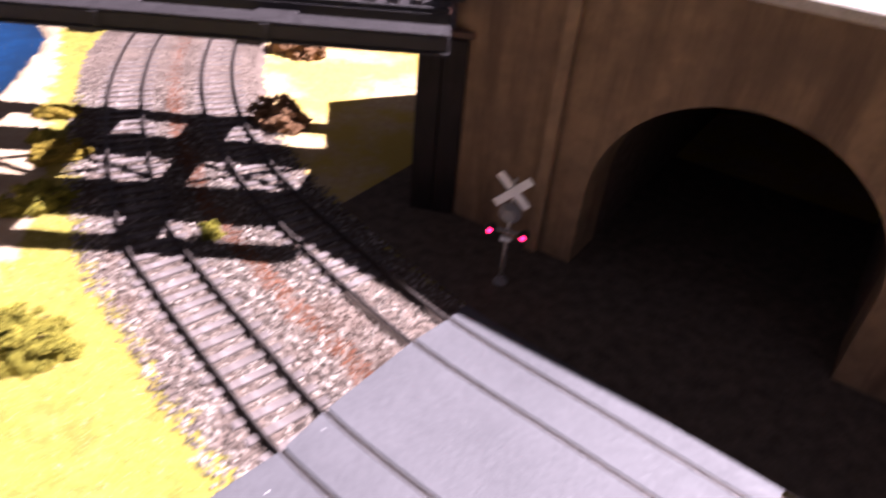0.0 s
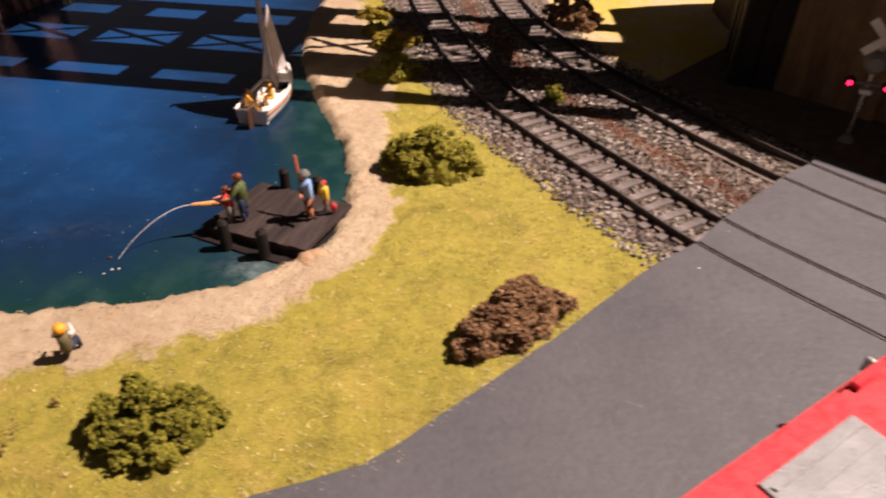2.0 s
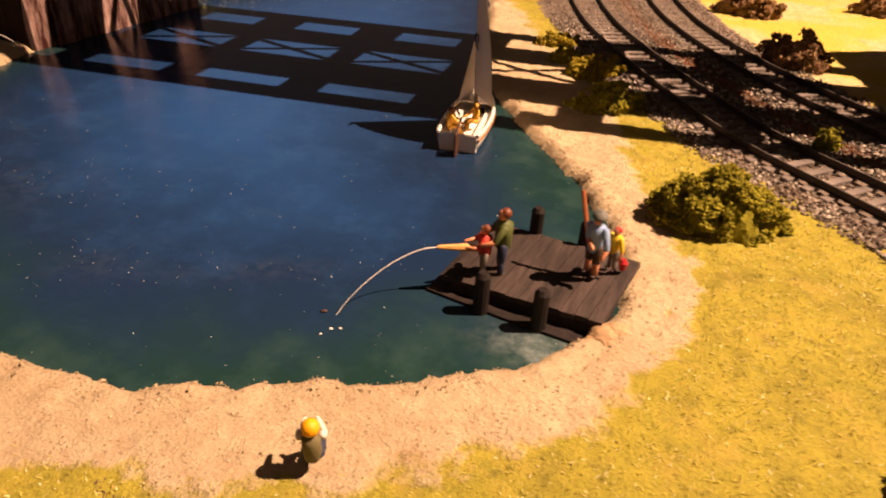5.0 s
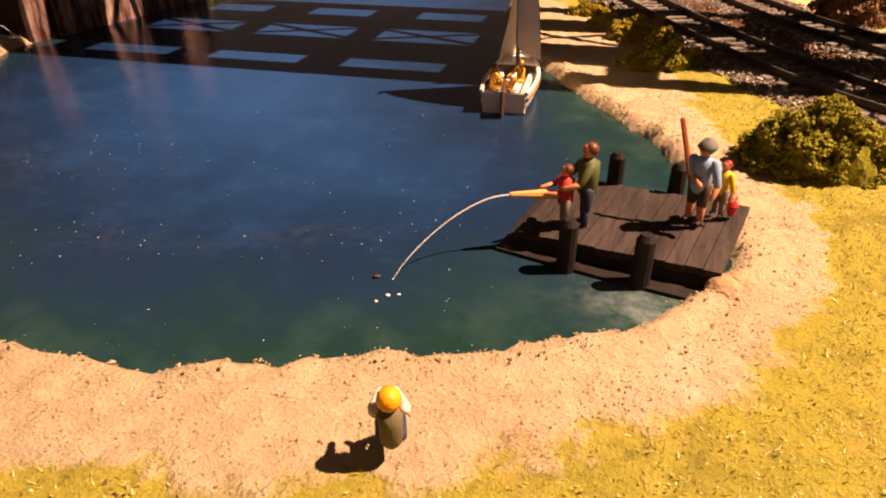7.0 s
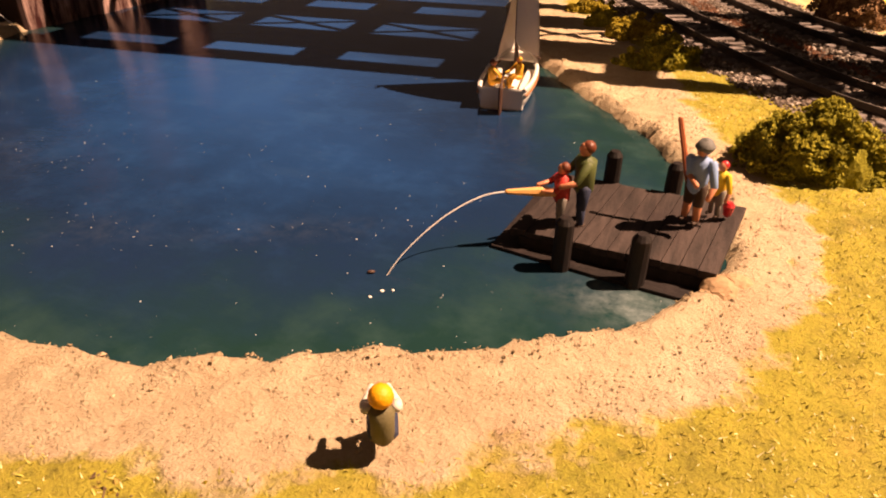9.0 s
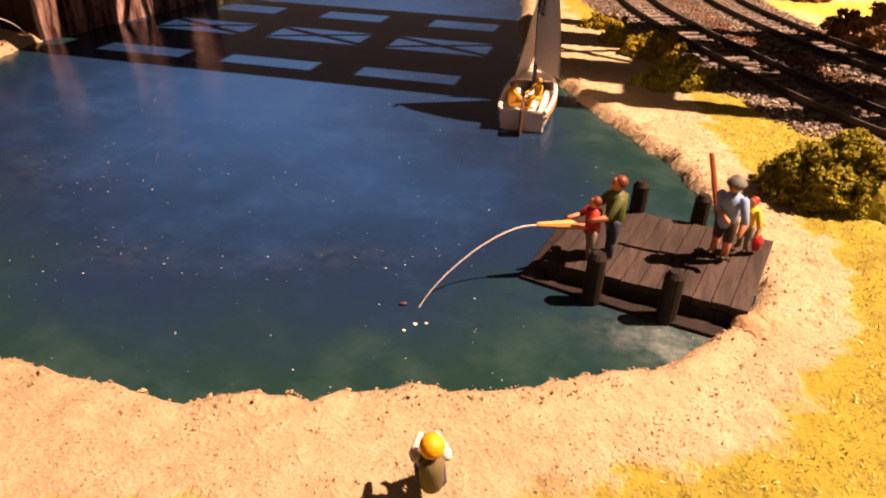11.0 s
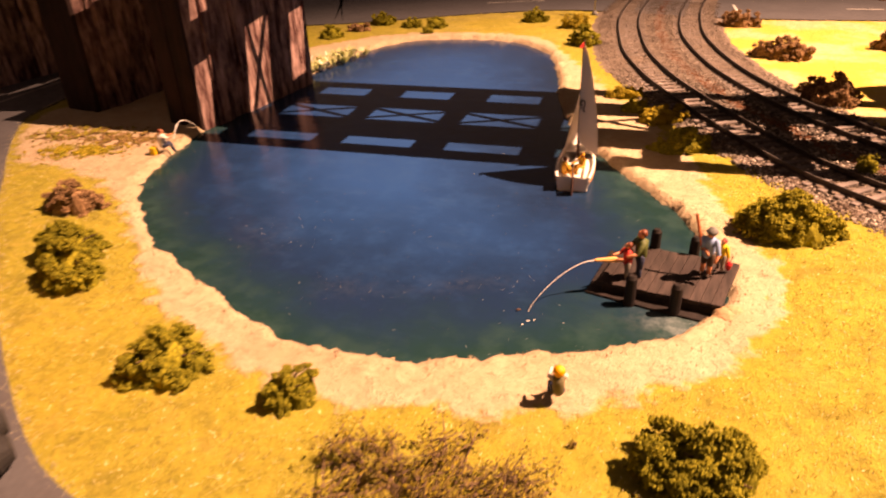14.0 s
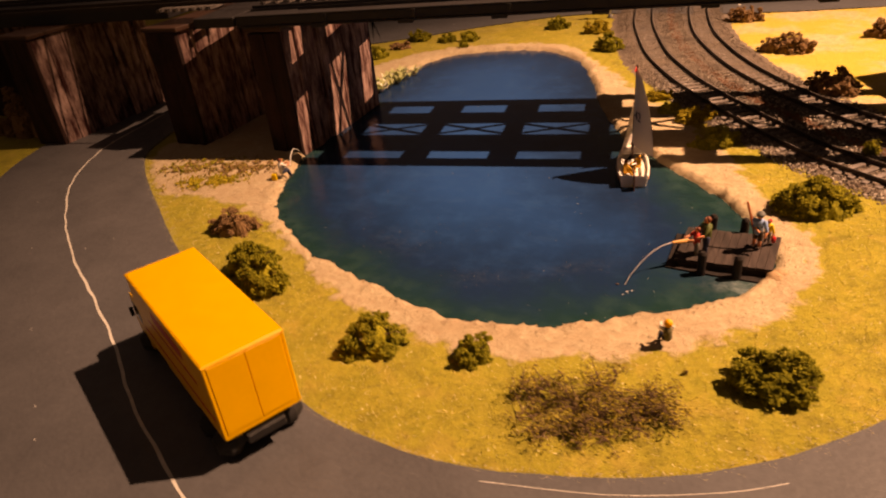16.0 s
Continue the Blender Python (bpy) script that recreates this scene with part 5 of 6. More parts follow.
def figure(name, m, label, height, shirt, trousers, top, hat=None, bare=0.0, arms=((0.35, -0.25, 0.5), (0.35, 0.25, 0.5)), sitting=False, group="figures", sleeve=None, head=1.0):
    """A small painted plastic figure facing +x, as one mesh. arms: where the two arms end, in shares of the height."""
    h = height
    f = Mesh(SKIN, shirt, trousers, top, hat or top, TROUSER_BROWN, sleeve or shirt)
    hip = 0.28 if sitting else 0.47
    for s in (-1, 1):
        if sitting:
            f.tube([(0, 0.07 * h * s, hip * h), (0.22 * h, 0.09 * h * s, (hip + 0.02) * h), (0.30 * h, 0.09 * h * s, 0.04 * h)], [0.075 * h, 0.06 * h, 0.045 * h], 7, 2)
        else:
            knee = 0.24
            f.tube([(0.0, 0.065 * h * s, hip * h), (0.02 * h * s, 0.075 * h * s, knee * h)], [0.078 * h, 0.06 * h], 8, 2)
            f.tube([(0.02 * h * s, 0.075 * h * s, knee * h), (0.01 * h * s, 0.08 * h * s, 0.05 * h)], [0.055 * h, 0.042 * h], 8, 0 if bare else 2)
            f.tube([(-0.03 * h + 0.01 * h * s, 0.08 * h * s, 0.025 * h), (0.07 * h + 0.01 * h * s, 0.09 * h * s, 0.022 * h)], [0.036 * h, 0.03 * h], 6, 5)
    f.tube([(0, 0, (hip - 0.02) * h), (0.0, 0, (hip + 0.17) * h), (0.01 * h, 0, (hip + 0.31) * h), (0.01 * h, 0, (hip + 0.35) * h)], [0.115 * h, 0.115 * h, 0.125 * h, 0.06 * h], 10, 1)
    for s, (x, y, z) in zip((-1, 1), arms):
        shoulder = (0.01 * h, 0.135 * h * s, (hip + 0.31) * h)
        hand = (x * h, y * h, z * h)
        elbow = tuple((p + q) / 2 + e for p, q, e in zip(shoulder, hand, (-0.02 * h, 0.05 * h * s, -0.06 * h)))
        f.tube([shoulder, elbow], [0.055 * h, 0.043 * h], 7, 6)
        f.tube([elbow, hand], [0.038 * h, 0.030 * h], 7, 6 if sleeve else 0)
    z = (hip + 0.44) * h
    f.ball((0.02 * h, 0, z), 0.078 * h * head, 0, (1, 0.9, 1.12))
    f.ball((-0.005 * h, 0, z + 0.022 * h), 0.080 * h * head, 3, (1, 0.98, 1.0))
    if hat:
        f.tube([(0.0, 0, z + 0.03 * h), (0.0, 0, z + 0.045 * h)], [0.115 * h, 0.11 * h], 12, 4)
        f.tube([(0.0, 0, z + 0.04 * h), (0.0, 0, z + 0.09 * h)], [0.075 * h, 0.06 * h], 10, 4)
    return whole(name, f, label, "figurine", m, group, smooth=True)


figure("figurine", cm(-15.93, 12.98, 0.37, 205), "small painted child figure in a red shirt, holding a rod", 1.36, SHIRT_RED, TROUSER_GREY, HAIR, arms=((0.34, -0.10, 0.62), (0.30, 0.12, 0.62)))
figure("figurine", cm(-15.58, 13.22, 0.39, 205), "small painted figure of a man in green shirt and jeans", 1.74, SHIRT_GREEN, JEANS, HAIR, arms=((0.30, -0.14, 0.52), (0.30, 0.20, 0.56)))
figure("figurine", cm(-13.60, 13.90, 0.575, 245), "small painted figure of a man in blue shirt and hat", 1.64, SHIRT_BLUE, TROUSER_BROWN, HAIR, HAT_GREY, 1.0, ((0.20, 0.10, 0.55), (0.16, 0.24, 0.42)))
figure("figurine", cm(-13.20, 14.30, 0.605, 235), "small painted child figure in yellow shirt and red cap", 1.14, SHIRT_YELLOW, TROUSER_GREY, RED, arms=((0.16, -0.2, 0.42), (0.10, 0.24, 0.38)))
figure("figurine", cm(-16.32, 6.5, 0.30, 120), "small painted figure in white with orange hat, crouching on sand", 1.34, KHAKI, JEANS, ORANGE, None, 0.0, ((0.26, -0.06, 0.62), (0.26, 0.08, 0.62)), True, sleeve=SHIRT_WHITE, head=1.5)
figure("figurine", cm(-40.0, 16.7, 0.28, 60), "small painted figure of an angler sitting on the bank", 1.6, SHIRT_WHITE, JEANS, HAIR, None, 0.0, ((0.34, -0.08, 0.55), (0.34, 0.08, 0.55)), True)
whole("stool", Mesh(SHIRT_YELLOW).box((0.34, 0.34, 0.42), (0, 0, 0), 0.3, 0, 0.05), "small yellow box seat beside the angler", "stool", cm(-40.4, 16.4, 0.27))
bucket = thing("bucket", "tiny red bucket on the landing stage", "bucket", cm(-12.95, 14.35, 0.60))
part("pail", Mesh(RED).tube([(0, 0, 0.06), (0, 0, 0.24)], [0.08, 0.11], 10), bucket)
part("handle", Mesh(CHROME).tube([(-0.10, 0, 0.26), (0, 0, 0.40), (0.10, 0, 0.26)], 0.012, 5), bucket)

rod = thing("fishing_rod", "tan rod with a white line bent down to the water", "fishing rod", cm(0, 0))
part("shaft", Mesh(ROD_WOOD).tube([(-15.95, 12.95, 1.10), (-16.3, 12.75, 1.16), (-16.85, 12.40, 1.20)], [0.06, 0.10, 0.05], 8), rod)
arc = curve([(-16.80, 12.43, 1.20), (-17.2, 12.12, 1.17), (-17.65, 11.68, 0.95), (-18.05, 11.2, 0.60), (-18.32, 10.78, 0.25), (-18.44, 10.5, 0.0)], 0.12)
part("line", Mesh(LINE).tube([tuple(p) for p in arc], [0.017 - 0.009 * t for t in np.linspace(0, 1, len(arc))], 6), rod, "white line bent by a fish")
whole("float", Mesh(BROWN).ball((0, 0, 0.02), 0.05, 0, (1.6, 0.8, 0.7)), "small brown float lying on the water", "float", cm(-18.74, 10.45, 0.01, 30))
whole("fishing_rod", Mesh(ROD_RED).tube([(-13.72, 13.93, 1.15), (-13.95, 14.15, 1.85), (-14.15, 14.35, 2.42)], [0.045, 0.055, 0.05], 7), "red-brown rod held upright", "fishing rod")
rod = thing("fishing_rod", "thin bent rod over the pond's edge", "fishing rod", cm(0, 0))
arc = curve([(-39.7, 17.2, 0.95), (-39.85, 17.7, 1.45), (-40.1, 18.4, 1.50), (-40.5, 19.4, 0.95), (-40.7, 20.2, 0.0)], 0.15)
part("shaft", Mesh(LINE).tube([tuple(p) for p in arc], [0.03 - 0.015 * t for t in np.linspace(0, 1, len(arc))], 6), rod)


# bright glints on the varnish, added as flattened white balls
for x, y, r in ((-18.28, 10.02, 0.036), (-18.38, 9.77, 0.027), (-18.11, 10.12, 0.027)):
    whole("droplet", Mesh(HULL).ball((0, 0, 0.0), r, 0, (1.2, 1.0, 0.4)), "tiny white dab standing in for a glint on the water", "droplet", cm(x, y, 0.005), "white dabs on the water")


# ---------------------------------------------------------------- the sailing boat
def build_boat():
    """A dinghy 4.6 cm long with mainsail and jib; x towards the bow."""
    boat = thing("sailing_boat", "white toy sailing dinghy with cream sails, afloat on the pond", "sailing boat", cm(-20.05, 22.1, 0.0, 101))
    xs = np.linspace(-2.15, 2.45, 17)
    half = lambda x: 0.82 * (1 - max(0.0, (x + 0.4) / 2.86) ** 2.3) * (1 - 0.16 * max(0.0, (-0.6 - x) / 1.6) ** 2)
    sheer = lambda x: 0.62 + 0.05 * x * x / 4 + 0.09 * max(0, x)
    hull = Mesh(HULL, GUNWALE, BROWN)
    prof = ((0.0, 0.0), (0.55, 0.03), (0.86, 0.22), (1.0, 0.62), (1.0, 1.0))
    ring = [(s * a, b) for s, row in ((-1, prof[::-1]), (1, prof[1:])) for a, b in row]
    v = [(x, half(x) * a, -0.12 + (sheer(x) + 0.12) * b) for x in xs for a, b in ring]
    n = len(ring)
    f = [(i * n + k, (i + 1) * n + k, (i + 1) * n + k + 1, i * n + k + 1) for i in range(len(xs) - 1) for k in range(n - 1)]
    hull.add(v, f + [tuple(range(n))], 0)
    part("hull", hull, boat, smooth=True)
    for s in (-1, 1):
        part("rubbing_strake", Mesh(GUNWALE).tube([(x, s * (half(x) + 0.02), sheer(x) * 0.74) for x in xs], 0.045, 6), boat, "tan wooden strip along the side")
        part("gunwale", Mesh(HULL).tube([(x, s * max(half(x) - 0.02, 0), sheer(x)) for x in xs], 0.07, 6), boat)
    # foredeck, cockpit floor, thwarts and inner tank
    deck = [(x, half(x)) for x in np.linspace(0.95, 2.42, 9)]
    part("foredeck", Mesh(HULL).prism([(x, -y) for x, y in deck] + [(x, y) for x, y in deck[::-1]], 0.66, 0.72), boat)
    part("cockpit_floor", Mesh(HULL).prism([(x, -half(x) * 0.9) for x in np.linspace(-2.1, 1.0, 8)] + [(x, half(x) * 0.9) for x in np.linspace(1.0, -2.1, 8)], 0.24, 0.28), boat)
    for s in (-1, 1):
        part("side_bench", Mesh(HULL).box((2.6, 0.32, 0.2), (-0.6, s * 0.56, 0.28), 0, 0, 0.03), boat)
    part("transom", Mesh(HULL).box((0.12, 1.3, 0.62), (-2.1, 0, 0.02), 0, 0, 0.03), boat)
    part("centreboard_case", Mesh(HULL).box((1.0, 0.14, 0.3), (-0.1, 0, 0.28), 0, 0, 0.03), boat)
    part("rudder", Mesh(BROWN).box((0.45, 0.08, 0.95), (-2.42, 0, -0.1), 0, 0, 0.03), boat, "dark brown rudder")
    part("tiller", Mesh(BROWN).tube([(-2.4, 0, 0.85), (-1.2, 0.1, 0.86)], 0.04, 6), boat, "dark brown tiller")
    top, foot = Vector((0.05, 0.0, 5.95)), Vector((0.95, 0, 0.3))
    part("mast", Mesh(BROWN).tube([foot, top], [0.075, 0.05], 8), boat, "dark brown mast")
    swing = radians(-24)
    boom_end = Vector((0.75 - 2.35 * math.cos(swing), -2.35 * math.sin(swing) * -1, 1.42))
    gooseneck = foot.lerp(top, 0.2)
    part("boom", Mesh(BROWN).tube([gooseneck, boom_end], 0.045, 6), boat, "dark brown boom")
    # mainsail with a rounded leech and some belly
    v, rows, cols = [], 14, 8
    for i in range(rows + 1):
        t = i / rows
        luff = gooseneck.lerp(top, t * 0.97)
        reach = (boom_end - gooseneck) * (1 - t) ** 0.62
        for j in range(cols + 1):
            w = j / cols
            belly = 0.20 * math.sin(w * math.pi) * math.sin(min(1, (1 - t) * 1.4) * math.pi / 2)
            p = luff + reach * w * (1 + 0.13 * math.sin(t * math.pi)) + Vector((0, belly, 0.05 * w))
            v.append(p[:])
    f = [(i * (cols + 1) + j, i * (cols + 1) + j + 1, (i + 1) * (cols + 1) + j + 1, (i + 1) * (cols + 1) + j) for i in range(rows) for j in range(cols)]
    k = len(v)
    back = [(x, y + 0.035, z) for x, y, z in v]
    sail = Mesh(SAIL).add(v + back, f + [tuple(q + k for q in face[::-1]) for face in f])
    main = part("mainsail", sail, boat, "cream mainsail with a number", smooth=True)
    # jib before the mast
    tack, head, clew = Vector((2.4, 0, 0.72)), Vector((0.95, -0.06, 4.1)), Vector((0.85, 0.62, 0.78))
    v = []
    for i in range(10):
        t = i / 9
        a, b = tack.lerp(head, t), clew.lerp(head, t)
        for j in range(5):
            p = a.lerp(b, j / 4)
            v.append((p.x, p.y + 0.12 * math.sin(j / 4 * math.pi) * (1 - t), p.z))
    f = [(i * 5 + j, i * 5 + j + 1, i * 5 + j + 6, i * 5 + j + 5) for i in range(9) for j in range(4)]
    part("jib", Mesh(JIB).add(v + [(x, y + 0.03, z) for x, y, z in v], f + [tuple(q + 50 for q in face[::-1]) for face in f]), boat, "white jib", smooth=True)
    flag = [(0.05, 0, 5.62), (0.04, 0, 5.92), (-0.32, 0.14, 5.74)]
    part("pennant", Mesh(SIGNAL_RED).add(flag + [(x, y + 0.03, z) for x, y, z in flag], [(0, 1, 2), (5, 4, 3), (0, 3, 4, 1), (1, 4, 5, 2), (2, 5, 3, 0)]), boat, "small red pennant")
    # the number on both faces of the sail
    along = (boom_end - gooseneck).normalized()
    for side in (-1, 1):
        text = bpy.data.curves.new("sail_number", "FONT")
        text.body, text.size, text.extrude = "42", 0.0072, 0.00008
        text.align_x = text.align_y = "CENTER"
        text.materials.append(BLACK)
        ob = new("sail_number", text)
        ob.parent = main
        x = -along if side < 0 else along
        x = Vector((x.x, x.y, 0)).normalized()
        z = x.cross(Vector((0, 0, 1))).normalized()
        y = z.cross(x)
        at = (gooseneck.lerp(top, 0.42) + along * 0.95 + Vector((0, 0.20, 0))) * CM
        m = Matrix((x, y, z)).transposed().to_4x4()
        ob.matrix_basis = Matrix.Translation(at + z * 0.0007) @ m
        tagged(ob, "black hand-drawn number")
    return boat


JIB = paint("white_jib", (0.78, 0.72, 0.68), 0.6, 0.04, 1.0, 0.008, 0.2)
build_boat()
BOAT = cm(-20.05, 22.1, 0.0, 101)
figure("figurine", BOAT @ cm(-1.45, 0.42, 0.30, -70), "small painted figure in yellow with dark cap, sitting at the tiller", 1.25, OILSKIN, OILSKIN, HAIR, None, 1.0, ((0.34, -0.16, 0.40), (0.30, 0.18, 0.38)), True, sleeve=OILSKIN)
figure("figurine", BOAT @ cm(-0.65, -0.30, 0.30, 120), "small painted figure in yellow, lounging in the boat", 1.15, OILSKIN, OILSKIN, OILSKIN, None, 1.0, ((0.36, -0.20, 0.34), (0.36, 0.20, 0.34)), True, sleeve=OILSKIN)


# ---------------------------------------------------------------- vehicles
def wheel(parent, x, y, r=0.52, w=0.36):
    t = part("wheel", Mesh(TYRE).tube([(x, y - w / 2, r), (x, y - w / 2 + 0.05, r), (x, y + w / 2 - 0.05, r), (x, y + w / 2, r)], [r * 0.9, r, r, r * 0.9], 18), parent)
    s = 1 if y > 0 else -1
    part("rim", Mesh(SILVER).tube([(x, y + s * w / 2, r), (x, y + s * (w / 2 + 0.03), r)], [r * 0.55, r * 0.5], 14), t, "grey wheel rim")
    return t


def build_truck():
    """A box lorry; x towards its front."""
    t = thing("box_truck", "bright yellow box lorry with red bars, on the road", "truck", cm(-30.4, -0.45, ROAD_Z, 152))
    part("chassis", Mesh(BLACK).box((9.0, 1.3, 0.35), (0.8, 0, 0.72), 0, 0, 0.04), t, "black chassis")
    body = part("cargo_box", Mesh(TRUCK_YELLOW).box((7.3, 2.55, 2.86), (0.0, 0, 1.22), 0, 0, 0.05), t)
    for s in (-1, 1):
        part("lettering_bar", Mesh(RED).box((2.8, 0.02, 0.42), (-0.2, s * 1.279, 3.2)), body, "red lettering bar")
        part("lettering_bar", Mesh(RED).box((4.6, 0.02, 0.11), (-0.2, s * 1.279, 2.75)), body, "thin red bar")
        part("lettering_bar", Mesh(RED).box((6.6, 0.02, 0.10), (0.0, s * 1.279, 1.85)), body, "thin red bar")
        part("skirt", Mesh(TRUCK_YELLOW).box((2.9, 0.10, 0.55), (0.5, s * 1.16, 0.80), 0, 0, 0.02), t)
        part("corner_post", Mesh(TRUCK_YELLOW).box((0.12, 0.12, 2.66), (-3.60, s * 1.225, 1.30), 0, 0, 0.03), body)
        part("rear_door", Mesh(TRUCK_YELLOW).box((0.04, 1.14, 2.5), (-3.655, s * 0.58, 1.46), 0, 0, 0.012), body)
        part("mudguard", Mesh(BLACK).box((1.5, 0.42, 0.08), (-2.5, s * 1.0, 1.12), 0, 0, 0.02), t, "black mudguard")
    part("roof_rim", Mesh(TRUCK_YELLOW).box((7.34, 2.59, 0.10), (0, 0, 3.96), 0, 0, 0.03), body)
    part("bumper", Mesh(BLACK).box((0.12, 2.1, 0.18), (-3.1, 0, 0.72), 0, 0, 0.02), t, "black rear bumper")
    bm = bmesh.new()
    side = [(3.78, 0.45), (5.30, 0.45), (5.36, 1.35), (5.16, 2.35), (4.86, 2.78), (3.78, 2.92)]
    n = len(side)
    a = [bm.verts.new((x, -1.2, z)) for x, z in side]
    b = [bm.verts.new((x, 1.2, z)) for x, z in side]
    bm.faces.new(a), bm.faces.new(b[::-1])
    for i in range(n):
        bm.faces.new((a[i], b[i], b[(i + 1) % n], a[(i + 1) % n]))
    bmesh.ops.recalc_face_normals(bm, faces=bm.faces[:])
    bmesh.ops.bevel(bm, geom=bm.edges[:], offset=0.09, segments=2, affect="EDGES")
    bm.verts.index_update()
    cab = part("cab", Mesh(TRUCK_YELLOW).add([v.co[:] for v in bm.verts], [[q.index for q in f.verts] for f in bm.faces]), t)
    bm.free()
    part("windscreen", Mesh(GLASS).add([(5.38, -1.02, 1.42), (5.38, 1.02, 1.42), (5.20, 1.0, 2.3), (5.20, -1.0, 2.3), (5.30, -1.02, 1.42), (5.30, 1.02, 1.42), (5.12, 1.0, 2.3), (5.12, -1.0, 2.3)],
                                       [(0, 1, 2, 3), (7, 6, 5, 4), (0, 4, 5, 1), (1, 5, 6, 2), (2, 6, 7, 3), (3, 7, 4, 0)]), cab, "dark windscreen")
    for s in (-1, 1):
        part("side_window", Mesh(GLASS).box((0.75, 0.03, 0.72), (4.6, s * 1.20, 1.55), 0, 0, 0.01), cab, "dark side window")
        part("mirror", Mesh(BLACK).box((0.08, 0.14, 0.40), (5.2, s * 1.30, 1.5), 0, 0, 0.02), cab, "black mirror")
        part("headlight", Mesh(SILVER).box((0.05, 0.35, 0.18), (5.34, s * 0.85, 0.62), 0, 0, 0.015), cab, "silver headlight")
        wheel(t, 4.6, s * 1.0), wheel(t, -1.7, s * 1.0), wheel(t, -2.8, s * 1.0)
    return t


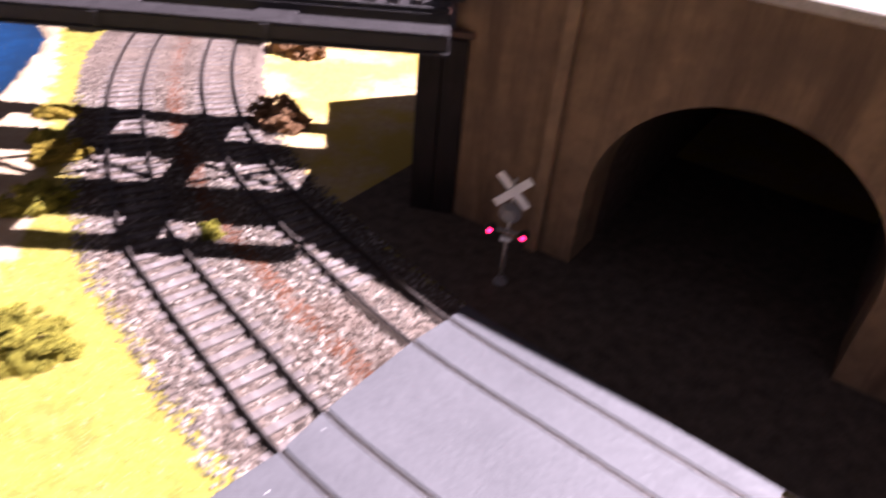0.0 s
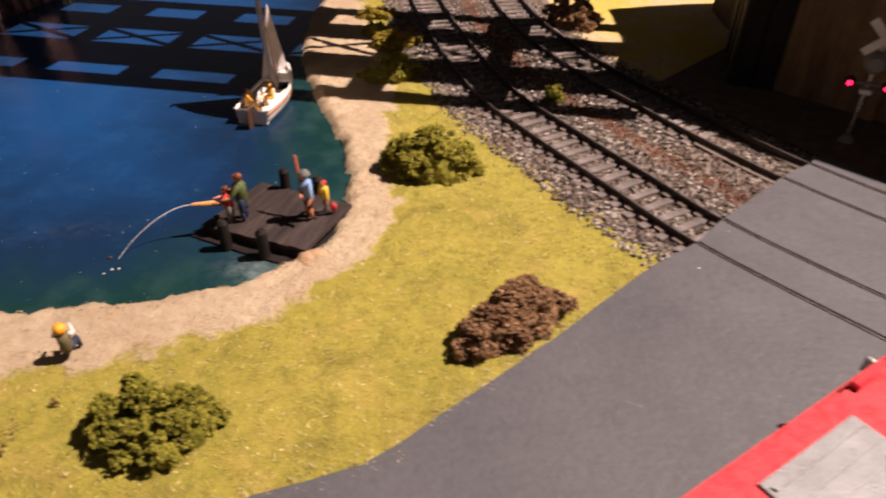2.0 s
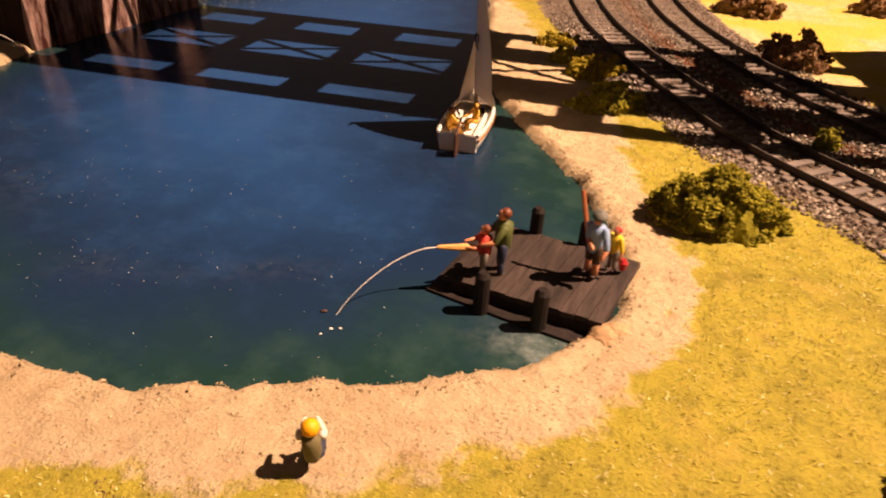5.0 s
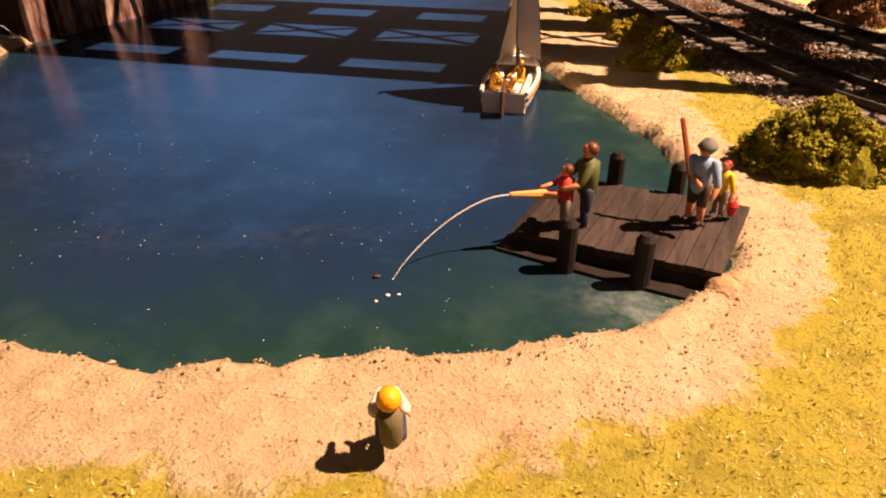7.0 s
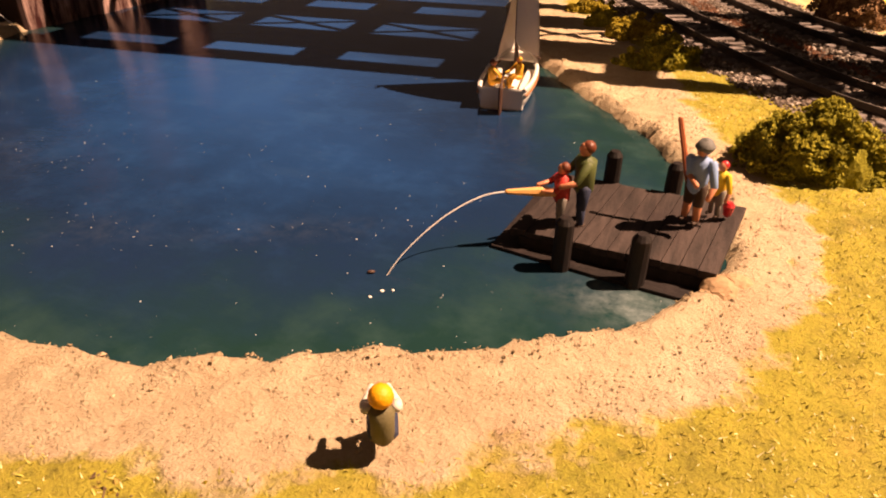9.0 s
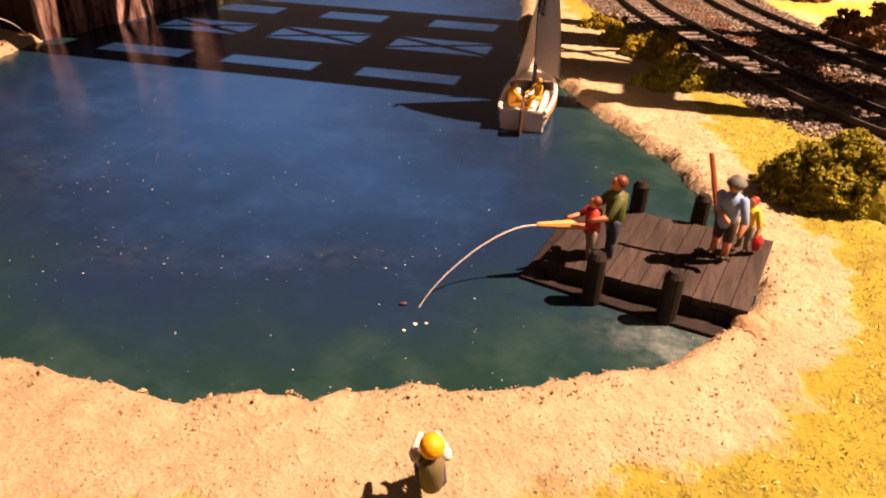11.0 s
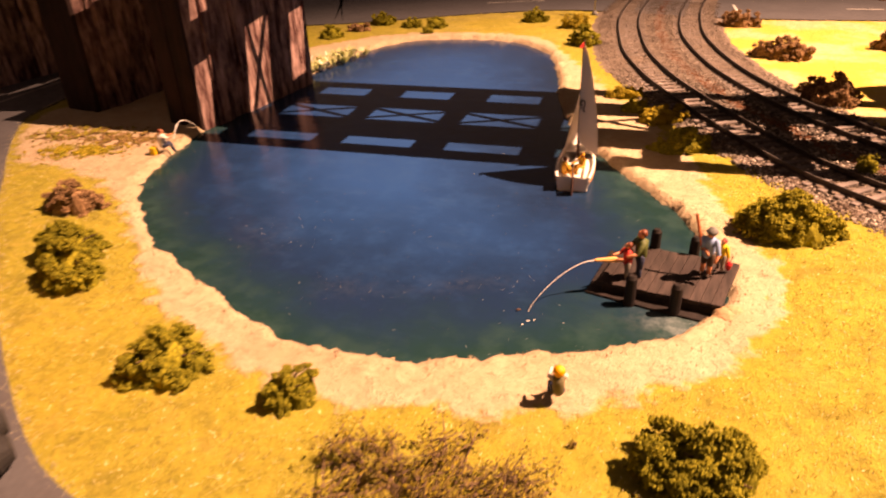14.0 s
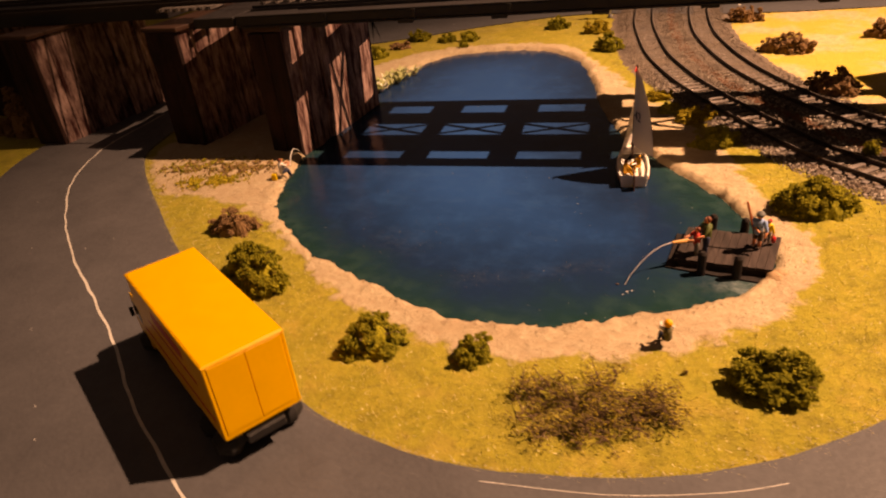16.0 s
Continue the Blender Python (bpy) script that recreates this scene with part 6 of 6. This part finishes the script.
def build_van():
    """A red crew van; x towards its front."""
    t = thing("red_van", "glossy red model van with a silver roof panel", "van", cm(0.62, 6.62, ROAD_Z, 52))
    part("chassis", Mesh(BLACK).box((7.2, 2.3, 0.35), (0, 0, 0.35), 0, 0, 0.04), t, "black chassis")
    side = [(-3.9, 0.45), (4.75, 0.45), (4.8, 1.25), (4.65, 1.5), (3.55, 2.78), (3.2, 2.85), (-3.8, 2.85), (-3.9, 2.75)]
    n = len(side)
    bm = bmesh.new()
    a = [bm.verts.new((x, -1.42, z)) for x, z in side]
    b = [bm.verts.new((x, 1.42, z)) for x, z in side]
    bm.faces.new(a), bm.faces.new(b[::-1])
    for i in range(n):
        bm.faces.new((a[i], b[i], b[(i + 1) % n], a[(i + 1) % n]))
    bmesh.ops.recalc_face_normals(bm, faces=bm.faces[:])
    bmesh.ops.bevel(bm, geom=bm.edges[:], offset=0.13, segments=2, affect="EDGES")
    bm.verts.index_update()
    body = part("body", Mesh(RED).add([v.co[:] for v in bm.verts], [[q.index for q in f.verts] for f in bm.faces]), t)
    bm.free()
    part("windscreen", Mesh(GLASS).add([(4.66, -1.28, 1.56), (4.66, 1.28, 1.56), (3.60, 1.25, 2.80), (3.60, -1.25, 2.80), (4.58, -1.28, 1.5), (4.58, 1.28, 1.5), (3.5, 1.25, 2.74), (3.5, -1.25, 2.74)],
                                       [(0, 1, 2, 3), (7, 6, 5, 4), (0, 4, 5, 1), (1, 5, 6, 2), (2, 6, 7, 3), (3, 7, 4, 0)]), body, "black windscreen")
    panel = part("roof_panel", Mesh(SILVER).box((2.6, 1.75, 0.06), (-0.15, 0, 2.85), 0, 0, 0.015), body, "ribbed silver roof panel")
    for i in range(5):
        part("rib", Mesh(SILVER).box((2.4, 0.09, 0.05), (-0.15, -0.66 + 0.33 * i, 2.905)), panel)
    part("visor", Mesh(BLACK).box((0.5, 2.62, 0.10), (3.6, 0, 2.74), 0, 0, 0.03), body, "black strip above the windscreen")
    for s in (-1, 1):
        part("roof_lug", Mesh(RED).box((0.5, 0.2, 0.2), (2.0, s * 1.22, 2.80), 0, 0, 0.03), body)
        part("mirror", Mesh(CHROME).box((0.12, 0.30, 0.40), (3.7, s * 1.66, 1.75), 0, 0, 0.03), body, "silver mirror")
        part("side_window", Mesh(GLASS).box((1.5, 0.03, 0.75), (2.2, s * 1.42, 1.7), 0, 0, 0.01), body, "black side window")
        part("side_window", Mesh(GLASS).box((2.6, 0.03, 0.75), (-0.6, s * 1.42, 1.7), 0, 0, 0.01), body, "black side window")
        wheel(t, 2.7, s * 1.2, 0.5, 0.4), wheel(t, -2.5, s * 1.2, 0.5, 0.4)
    return t


build_truck()
build_van()


# ---------------------------------------------------------------- the crossing signal
def build_signal(m, lit, label):
    """A crossing post with crossed boards and two lamps."""
    t = thing("crossing_signal", label, "railway signal", m, "crossing signals")
    part("base", Mesh(LEAD).tube([(0, 0, 0), (0, 0, 0.15)], [0.32, 0.28], 12), t)
    part("pole", Mesh(CHROME).tube([(0, 0, 0), (0, 0, 4.6)], 0.075, 8), t)
    for s in (1, -1):
        b = Mesh(WHITE_SIGN)
        c, q = math.cos(radians(45)), math.sin(radians(45)) * s
        o = [(-0.82, -0.15), (0.82, -0.15), (0.82, 0.15), (-0.82, 0.15)]
        v = [(0.14 + 0.05 * s + d, x * c - y * q, 4.2 + x * q + y * c) for d in (0, 0.05) for x, y in o]
        b.add(v, [(3, 2, 1, 0), (4, 5, 6, 7), (0, 1, 5, 4), (1, 2, 6, 5), (2, 3, 7, 6), (3, 0, 4, 7)])
        part("cross_board", b, t, "white crossed board")
    part("backing", Mesh(LEAD).tube([(0.10, 0, 3.3), (0.16, 0, 3.3)], [0.42, 0.42], 16), t, "grey round plate")
    arm = part("lamp_arm", Mesh(LEAD).tube([(0.1, -0.62, 2.5), (0.1, 0.62, 2.5)], 0.06, 6), t)
    for s in (-1, 1):
        lens = part("lamp", Mesh(BLACK).tube([(0.06, 0.62 * s, 2.5), (0.22, 0.62 * s, 2.5)], [0.2, 0.2], 14), arm, "black lamp housing")
        part("lens", Mesh(RED_GLOW if lit else RED).ball((0.26, 0.62 * s, 2.5), 0.13), lens, "lit red lens" if lit else "red lens", smooth=True)
    part("bell_box", Mesh(CHROME).box((0.3, 0.45, 0.22), (0.1, 0, 2.1), 0, 0, 0.03), t, "silver box")
    return t


build_signal(cm(3.5, 26.0, GROUND_Z, -100), True, "silver railway crossing signal with lit red lamps, before the wall")
build_signal(cm(-28.71, 61.01, GROUND_Z, 250), False, "white railway crossing signal at the far road")
